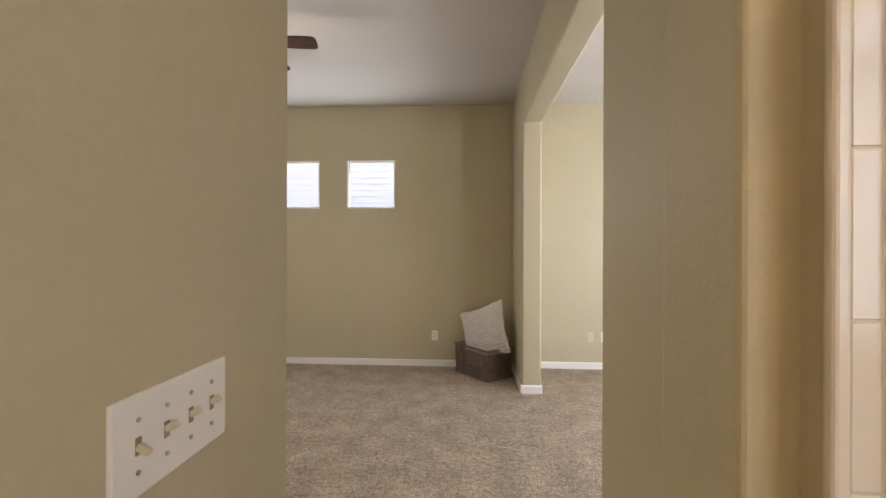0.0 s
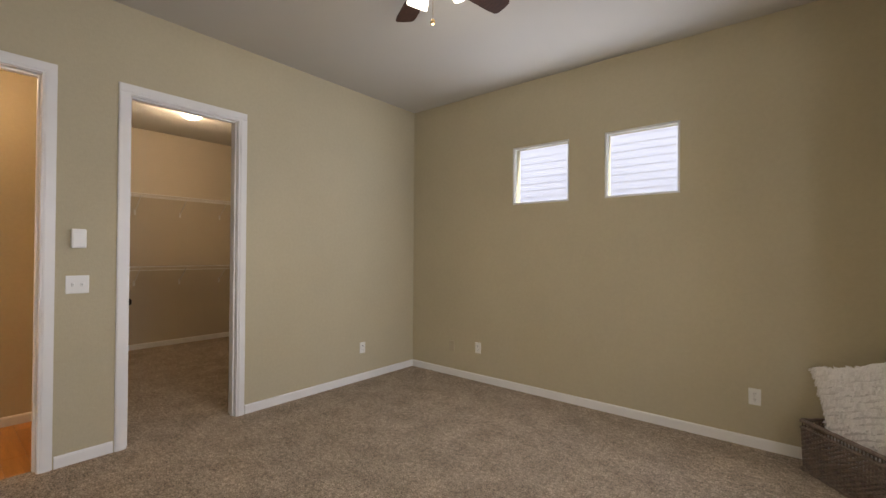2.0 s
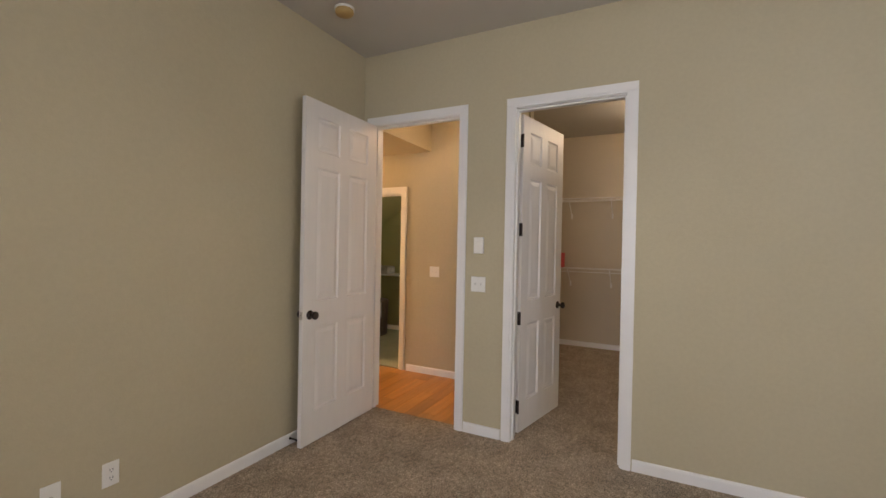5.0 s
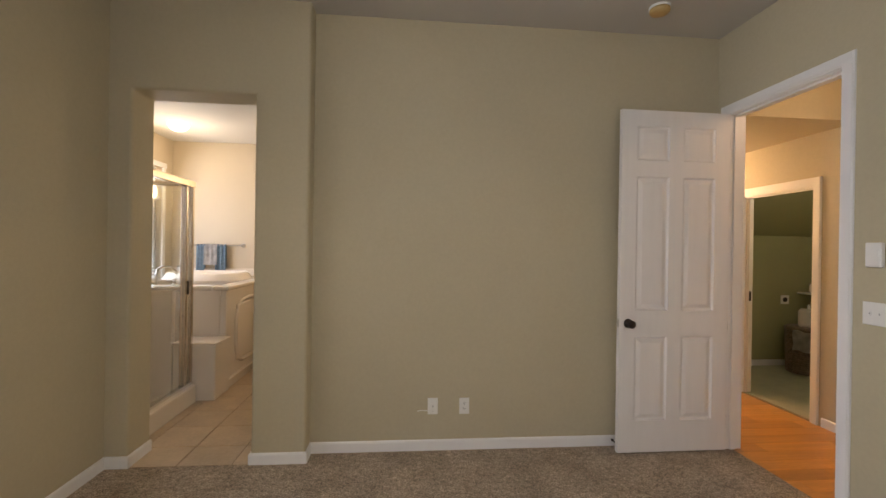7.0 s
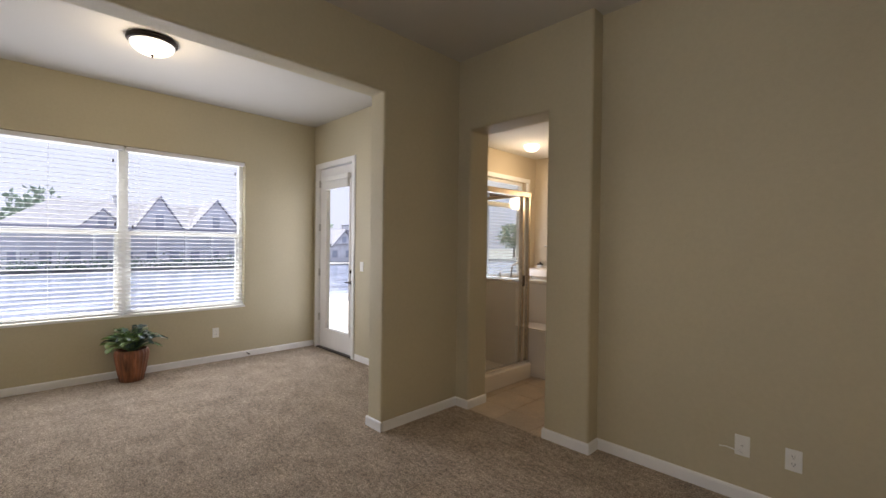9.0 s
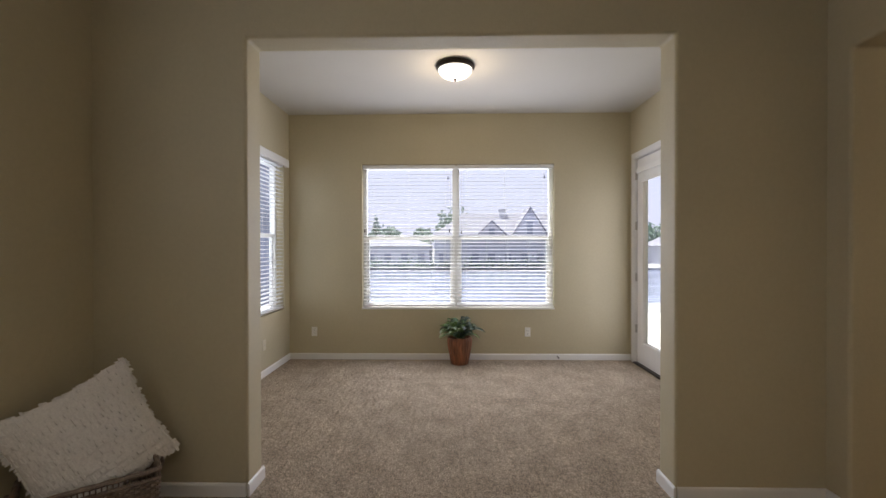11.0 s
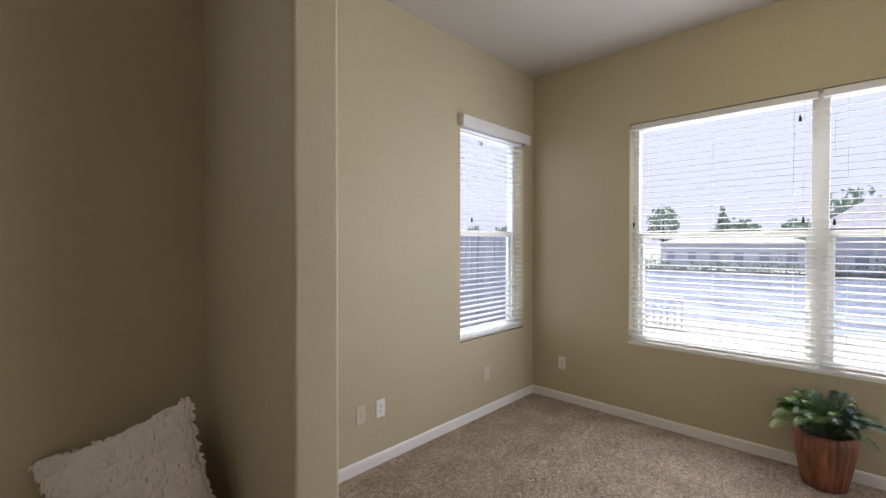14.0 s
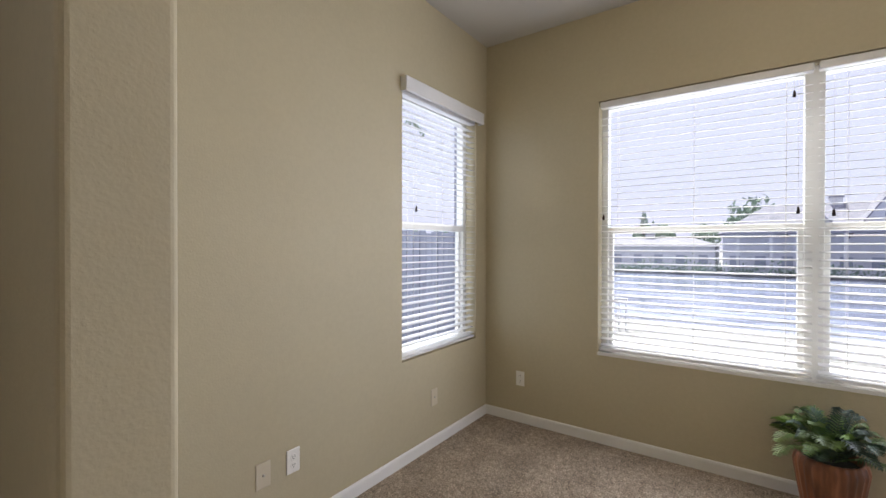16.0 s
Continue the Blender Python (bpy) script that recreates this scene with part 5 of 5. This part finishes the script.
# vanity
va = thing("vanity_cabinet", "cream painted bathroom vanity with a tan top", "vanity")
part("carcass", boxm(-1.6, 0.475, -1.86, -1.16, 0.09, 0.86), CABINET, va)
part("toe_kick", boxm(-1.6, 0.475, -1.86, -1.22, 0.0, 0.09), CABINET, va)
for k in range(4):
    xa = 0.465 - (k + 1) * 0.49
    part("drawer_front", boxm(xa + 0.012, xa + 0.478, -1.162, -1.142, 0.68, 0.84, 0.004), CABINET, va)
    d = part("cabinet_door", boxm(xa + 0.012, xa + 0.478, -1.162, -1.142, 0.11, 0.66, 0.004), CABINET, va)
    part("door_panel", boxm(xa + 0.07, xa + 0.42, -1.145, -1.136, 0.17, 0.60, 0.006), CABINET, d)
ct = thing("countertop", "tan laminate vanity countertop", "countertop")
part("slab", boxm(-1.62, 0.50, -1.865, -1.13, 0.862, 0.90, 0.008, 2), COUNTER, ct)
lt = thing("soap_bottle", "white lotion bottle with a dark pump on the tub rim", "bottle", pose(0.56, -1.79, 1.03))
bm = bmesh.new()
lathe(bm, [(0.034, 0.0), (0.036, 0.01), (0.036, 0.12), (0.025, 0.14), (0.012, 0.145), (0.012, 0.16)], 20)
part("bottle", bm, CARDW, lt, "", True)
bm = bmesh.new()
lathe(bm, [(0.014, 0.158), (0.014, 0.175), (0.005, 0.178), (0.005, 0.20)], 12)
box(bm, -0.035, 0.010, -0.006, 0.006, 0.198, 0.210)
part("pump", bm, DARKSLOT, lt)
cn = thing("jar_candle", "white jar candle with a dark lid on the tub deck", "candle", pose(1.62, -1.775, 1.03))
bm = bmesh.new()
lathe(bm, [(0.045, 0.0), (0.048, 0.01), (0.048, 0.11), (0.044, 0.12)], 20)
part("jar", bm, CARDW, cn, "", True)
bm = bmesh.new()
lathe(bm, [(0.047, 0.118), (0.047, 0.135), (0.012, 0.14), (0.012, 0.16), (0.002, 0.162)], 20)
part("lid", bm, DARKSLOT, cn, "", True)

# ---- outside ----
gr = slab("ground", -60, 9.0, -60, 60, -0.60, -0.12, GRASS, "ground round the house, overexposed glare put in its colour", "ground")
slab("ground_bank", 8.9, 11.5, -60, 60, -2.6, -0.35, GRASS, "lake bank in the washed-out ground colour", "ground")
slab("water", -40, 700, -400, 400, -3.0, -2.2, WATER, "lake water rippled by wind, with sparkle streaks in its colour", "water")
slab("ground_far_shore", 63, 700, -400, 400, -2.8, -1.95, GRASS, "far lake shore", "ground")
slab("patio", 1.96, 7.5, -4.2, 0.9, -0.13, -0.03, CONCRETE, "sunlit concrete patio", "patio")
slab("terrace", 3.69, 7.5, 0.9, 5.4, -0.13, -0.04, CONCRETE, "concrete terrace below the window", "patio")
pr = thing("patio_cover", "brown-edged flat patio roof on white columns", "patio cover")
part("roof_deck", boxm(1.96, 4.7, -4.0, 0.895, 2.72, 2.86), STUCCO, pr)
part("fascia", boxm(4.7, 4.76, -4.0, 0.895, 2.55, 2.88), BROWNBEAM, pr, "brown fascia board")
part("fascia", boxm(1.96, 4.76, -4.06, -4.0, 2.55, 2.88), BROWNBEAM, pr, "brown fascia board")
for x, y in ((4.45, -3.7), (2.5, -3.7)):
    part("column", boxm(x - 0.13, x + 0.13, y - 0.13, y + 0.13, -0.03, 2.72, 0.01), STUCCO, pr, "white stucco column")
# side fence
fe = thing("side_fence", "tall weathered grey board fence beside the house", "fence")
bmf = None
for k in range(110):
    x = -7.0 + k * 0.145
    if bmf is None:
        bmf = part("board", boxm(-0.068, 0.068, -0.01, 0.01, -0.12, 1.62, 0.004), FENCEW, fe)
        bmf.location = (x, 7.3, 0)
    else:
        o = bmf.copy()
        scene.collection.objects.link(o)
        o.location = (x, 7.3 + 0.004 * (k % 3), 0.012 * ((k * 7) % 5 - 2))
for z in (0.2, 0.85, 1.45):
    part("rail", boxm(-7.1, 9.0, 7.315, 7.355, z - 0.045, z + 0.045), FENCEW, fe)
# neighbour with lap siding, close by to the north
nb = thing("neighbour_house", "pale blue-grey lap-sided neighbour house close beside", "house")
bm = bmesh.new()
for k in range(44):
    z = -0.1 + k * 0.128
    vs = [bm.verts.new(c) for c in ((-9, 8.986, z), (4.0, 8.986, z), (4.0, 8.998, z + 0.128), (-9, 8.998, z + 0.128))]
    bm.faces.new(vs)
    vs2 = [bm.verts.new(c) for c in ((-9, 8.986, z), (4.0, 8.986, z), (4.0, 8.999, z + 0.002), (-9, 8.999, z + 0.002))]
    bm.faces.new(vs2)
tagged(part("siding", bm, SIDING, nb, "pale overlapping siding boards"), kind="stuff")
part("wall", boxm(-9, 4.0, 9.002, 15, -0.1, 5.6), SIDING, nb)
part("roof", boxm(-9.5, 4.5, 8.5, 15.5, 5.6, 5.85), ROOFM, nb)
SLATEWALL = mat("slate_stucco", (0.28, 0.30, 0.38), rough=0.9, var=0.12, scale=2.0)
# glass pane lightened, with the low contrast of haze put into its colour
HAZEPANE = mat("hazed_window_pane", (0.34, 0.37, 0.46), rough=0.2)
nb2 = thing("neighbour_house", "grey neighbour house by the lake bank", "house")
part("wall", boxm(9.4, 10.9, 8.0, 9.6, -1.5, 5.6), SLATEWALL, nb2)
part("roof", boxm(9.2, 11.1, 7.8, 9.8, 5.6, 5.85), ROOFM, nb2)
# bank railing
rl = thing("bank_railing", "dark metal railing on the lake bank", "railing", pose(8.6, 0, 0))
for k in range(10):
    part("post", boxm(-0.015, 0.015, 5.30 + k * 0.12 - 0.01, 5.30 + k * 0.12 + 0.01, -0.45, 0.43), HAZEWALL, rl)
part("top_rail", boxm(-0.03, 0.03, 5.27, 6.42, 0.42, 0.46), HAZEWALL, rl)
part("low_rail", boxm(-0.02, 0.02, 5.27, 6.42, -0.25, -0.21), HAZEWALL, rl)


def lake_house(x, y, w, d, eave, ridge, label, gables=(), columns=0, chimney=0.5):
    g = thing("lake_house", label, "house", pose(x, y, -1.95), group="houses across the lake")
    part("wall", boxm(0, d, -w / 2, w / 2, 0, eave), HAZEWALL, g)
    bm = bmesh.new()
    ov = 0.6
    a = [bm.verts.new(c) for c in ((-ov, -w / 2 - ov, eave), (d + ov, -w / 2 - ov, eave), (d + ov, w / 2 + ov, eave), (-ov, w / 2 + ov, eave), (d * 0.45, -w / 2 + w * 0.18, ridge), (d * 0.45, w / 2 - w * 0.18, ridge))]
    for f in ((0, 3, 5, 4), (1, 2, 5, 4), (0, 1, 4), (3, 2, 5), (0, 1, 2, 3)):
        bm.faces.new([a[k] for k in f])
    roof = part("roof", bm, ROOFM, g, "grey hipped shingle roof")
    for gy, gw, peak in gables:
        bm = bmesh.new()
        a = [bm.verts.new(c) for c in ((-0.5, gy - gw, eave), (-0.5, gy + gw, eave), (-0.5, gy, peak - 0.15), (d * 0.4, gy - gw, eave), (d * 0.4, gy + gw, eave), (d * 0.4, gy, peak - 0.15))]
        for f in ((0, 1, 2), (3, 4, 5), (0, 2, 5, 3), (1, 2, 5, 4), (0, 1, 4, 3)):
            bm.faces.new([a[k] for k in f])
        front = part("gable", bm, HAZEWALL, roof, "pointed front gable")
        for sg in (-1, 1):
            # sloping gable roof with a deep barge edge
            bm = bmesh.new()
            o = 0.35
            q = [(gy, peak), (gy + sg * (gw + o), eave - o * (peak - eave) / gw), (gy + sg * (gw + o), eave - o * (peak - eave) / gw - 0.22), (gy, peak - 0.22)]
            ends = [[bm.verts.new((xx, yy, zz)) for yy, zz in q] for xx in (-1.1, d * 0.42)]
            for k in range(4):
                bm.faces.new((ends[0][k], ends[0][(k + 1) % 4], ends[1][(k + 1) % 4], ends[1][k]))
            bm.faces.new(ends[0])
            bm.faces.new(ends[1])
            part("gable_roof", bm, ROOFM, roof)
        part("gable_window", boxm(-0.56, -0.48, gy - 0.45, gy + 0.45, eave + 0.25, eave + 0.25 + 0.42 * (peak - eave)), HAZEPANE, roof)
    part("chimney", boxm(d * 0.4, d * 0.4 + 0.9, chimney - 0.6, chimney + 0.6, ridge - 1.2, ridge + 0.8), STUCCO, roof)
    part("chimney_cap", boxm(d * 0.4 - 0.12, d * 0.4 + 1.02, chimney - 0.72, chimney + 0.72, ridge + 0.55, ridge + 0.70), ROOFM, roof)
    n = max(3, int(w / 2.6))
    for k in range(n):
        yy = -w / 2 + (k + 0.5) * w / n
        # frame takes the hazed wall colour, so the windows stay faint
        win = part("window", boxm(-0.06, 0.05, yy - 0.65, yy + 0.65, 0.7, 2.3), HAZEWALL, g)
        part("pane", boxm(-0.075, -0.055, yy - 0.55, yy + 0.55, 0.8, 2.2), HAZEPANE, win)
    for k in range(columns):
        yy = -w / 2 + (k + 0.5) * w / columns
        part("porch_column", boxm(-2.2, -1.9, yy - 0.15, yy + 0.15, 0, eave), STUCCO, g)
    if columns:
        part("porch_roof", boxm(-2.6, 0.2, -w / 2, w / 2, eave - 0.1, eave + 0.15), ROOFM, g)


lake_house(66, -7, 26, 11, 5.0, 8.85, "grey gabled lake house with porch columns", ((3.9, 2.6, 7.5), (-2.1, 3.0, 9.6), (-9.1, 3.7, 9.6)), 8, 1.6)
lake_house(70, 15.5, 17, 11, 3.4, 4.7, "low grey hip-roofed lake house across the water")
lake_house(74, 46, 20, 11, 3.2, 5.4, "low grey lake house across the water")
lake_house(72, 72, 20, 11, 3.2, 5.6, "low grey lake house across the water")
lake_house(70, -44, 20, 11, 3.4, 6.6, "grey lake house across the water", ((4.0, 2.6, 6.2), (-5.0, 2.6, 6.2)))


def tree(at, h, crown, seed, label, taper=0.0):
    g = thing("lake_tree", label, "tree", pose(*at), group="leafy trees outside")
    r = random.Random(seed)
    bm = bmesh.new()
    lathe(bm, [(0.035 * h, 0), (0.025 * h, h * 0.25), (0.018 * h, h * 0.5), (0.006 * h, h * 0.85)], 8)
    for k in range(6):
        a, z = r.uniform(0, 6.28), h * r.uniform(0.3, 0.6)
        tube(bm, [(0, 0, z), (math.cos(a) * crown * 0.35, math.sin(a) * crown * 0.35, z + h * 0.12), (math.cos(a) * crown * 0.7, math.sin(a) * crown * 0.7, z + h * 0.2)], 0.008 * h, 5)
    part("trunk", bm, BARK, g)
    bm = bmesh.new()
    for k in range(420):
        while True:
            p = Vector((r.uniform(-1, 1), r.uniform(-1, 1), r.uniform(-1, 1)))
            if 0.35 < p.length < 1:
                break
        slim = 1 - taper * (p.z + 1) / 2
        p = Vector((p.x * crown * slim, p.y * crown * slim, h * 0.66 + p.z * h * 0.36))
        p += Vector((r.gauss(0, crown * 0.08), r.gauss(0, crown * 0.08), r.gauss(0, h * 0.03)))
        q = Euler((r.uniform(0, 6), r.uniform(0, 6), r.uniform(0, 6))).to_matrix()
        s_ = crown * r.uniform(0.10, 0.2)
        vs = [bm.verts.new(p + q @ Vector(c) * s_) for c in ((-1, 0, 0), (0, -0.6, 0.2), (1, 0, 0), (0, 0.6, 0.2))]
        bm.faces.new(vs)
    tagged(part("crown", bm, FOLIAGE, g, "uneven leafy crown"), kind="stuff")
    return g


rt = random.Random(8)
for k in range(16):
    tree((rt.uniform(84, 105), -70 + k * 10 + rt.uniform(-3, 3), -1.5), rt.uniform(7, 11), rt.uniform(2.6, 4.2), 20 + k, "leafy tree on the far lake shore")
tree((80, 17.9, -1.95), 9.4, 1.5, 90, "tall narrow tree on the far lake shore", 0.8)
tree((82, 2.9, -1.95), 10.6, 3.4, 91, "broad leafy tree behind the lake house")
# shrubs along the far bank
bm = bmesh.new()
for k in range(150):
    cy, hh = -24 + k * 0.42 + rt.uniform(-0.3, 0.3), rt.uniform(0.5, 1.9)
    if rt.random() < 0.25:
        continue
    for q in range(26):
        p = Vector((62.9 + rt.gauss(0, 0.35), cy + rt.gauss(0, 0.45), -1.95 + hh * abs(rt.gauss(0.45, 0.3))))
        e = Euler((rt.uniform(0, 6), rt.uniform(0, 6), rt.uniform(0, 6))).to_matrix()
        z_ = rt.uniform(0.10, 0.24)
        bm.faces.new([bm.verts.new(p + e @ Vector(c) * z_) for c in ((-1, 0, 0), (0, -0.6, 0.2), (1, 0, 0), (0, 0.6, 0.2))])
tagged(part("shoreline_shrubs", bm, FOLIAGE), "low leafy shrubs along the far lake bank", "shrubs", kind="stuff")
# young tree in the side yard, its crown reaching past the side window
young = tree((4.35, 8.2, -0.12), 4.6, 0.85, 92, "young leafy tree beside the board fence")
bm = bmesh.new()
limb = [(0.0, 0.0, 2.9), (0.6, -0.03, 3.45), (1.25, -0.07, 3.66), (1.65, -0.1, 3.6), (1.87, -0.1, 3.48)]
tube(bm, limb, 0.012, 6)
for k in range(22):
    f = 1.45 + 0.5 * k / 22
    p = Vector((f, -0.08, 3.66 - 0.55 * (f - 1.4) ** 2))
    a, dz = rt.uniform(-0.9, 0.9), rt.uniform(-0.9, 0.15)
    ax = Vector((0.6 * math.cos(a), math.sin(a), dz)).normalized() * rt.uniform(0.10, 0.19)
    side = ax.cross(Vector((0, 0, 1))).normalized() * 0.016
    bm.faces.new([bm.verts.new(c) for c in (p, p + ax * 0.5 + side, p + ax, p + ax * 0.5 - side)])
part("limb", bm, FOLIAGE, young, "drooping leafy limb")
# shore to the south with trees, boats' dock umbrella
slab("ground_south_shore", -100, 64, -160, -75, -2.8, -1.6, GRASS, "southern lake shore", "ground")
for k in range(14):
    tree((-12 + k * 5.5 + rt.uniform(-2, 2), -80 - rt.uniform(0, 12), -1.6), rt.uniform(6, 10), rt.uniform(3.0, 4.6), 60 + k, "leafy tree on the southern lake shore")
um = thing("dock_umbrella", "red canvas umbrella on a dock by the water", "umbrella", pose(13.0, -30.0, -2.2))
bm = bmesh.new()
lathe(bm, [(0.04, 0), (0.04, 3.0)], 8)
part("pole", bm, STEEL, um)
bm = bmesh.new()
lathe(bm, [(1.7, 2.2), (1.0, 2.65), (0.05, 3.0)], 8)
bmesh.ops.solidify(bm, geom=bm.faces[:], thickness=0.02)
part("canopy", bm, REDCLOTH, um)

# ---- pieces: bathroom tiles, shower tiles, hall planks ----
P = 0.347
first = None
for i in range(-7, 6):
    for j in range(-8, 2):
        xa, xb = max(0.157 + (i - 1) * 0.35 + 0.003, -0.309 if 0.914 + j * P > -0.38 else -2.28), min(0.157 + i * 0.35 - 0.003, 1.78)
        ya, yb = max(0.914 + (j - 1) * P + 0.003, -1.87), min(0.914 + j * P - 0.003, 1.192)
        if xb - xa < 0.02 or yb - ya < 0.02 or (xa > 0.60 and ya > -1.8) or (xa < -0.45 and ya > -0.38):
            continue
        part("tile", boxm(xa, xb, ya, yb, -0.006, 0.0, 0.0015), TILE, bpy.data.objects["floor_tile_bed"])
TW = 0.197
LIGHTGROUT = mat("light_grout", (0.62, 0.56, 0.48), rough=0.9, var=0.05, scale=30)
wallt = bpy.data.objects["wall_shower_north"]
part("grout_bed", boxm(0.553, 1.785, 0.8908, 0.9015, 0.0, 2.04), LIGHTGROUT, wallt)
part("tile_trim", boxm(0.527, 0.553, 0.882, 0.902, 0.0, 2.05, 0.008, 3), WHITETILE, wallt, "rounded white trim tile")
for i in range(7):
    for j in range(9):
        xa = 0.557 + (i - 1) * TW + 0.040
        xb = xa + TW - 0.003
        xa = max(xa, 0.555)
        z0_ = 1.288 - 5 * 0.223 + j * 0.223
        if xb - xa < 0.02 or xa > 1.78:
            continue
        part("tile", boxm(xa, min(xb, 1.785), 0.889, 0.901, z0_ + 0.0015, z0_ + 0.2215, 0.002), WHITETILE, wallt)
rp = random.Random(5)
bedw = bpy.data.objects["floor_wood_bed"]
y = -1.57
while y < 2.10:
    x = -4.80 - rp.uniform(0, 0.7)
    while x < -3.74:
        ln = rp.uniform(0.6, 1.2)
        xa, xb = max(x, -4.808), min(x + ln - 0.0015, -3.737)
        if xb - xa > 0.03:
            part("plank", boxm(xa, xb, y + 0.0008, min(y + 0.127, 2.11) - 0.0008, -0.012, 0.0, 0.001), OAK, bedw)
        x += ln
    y += 0.127
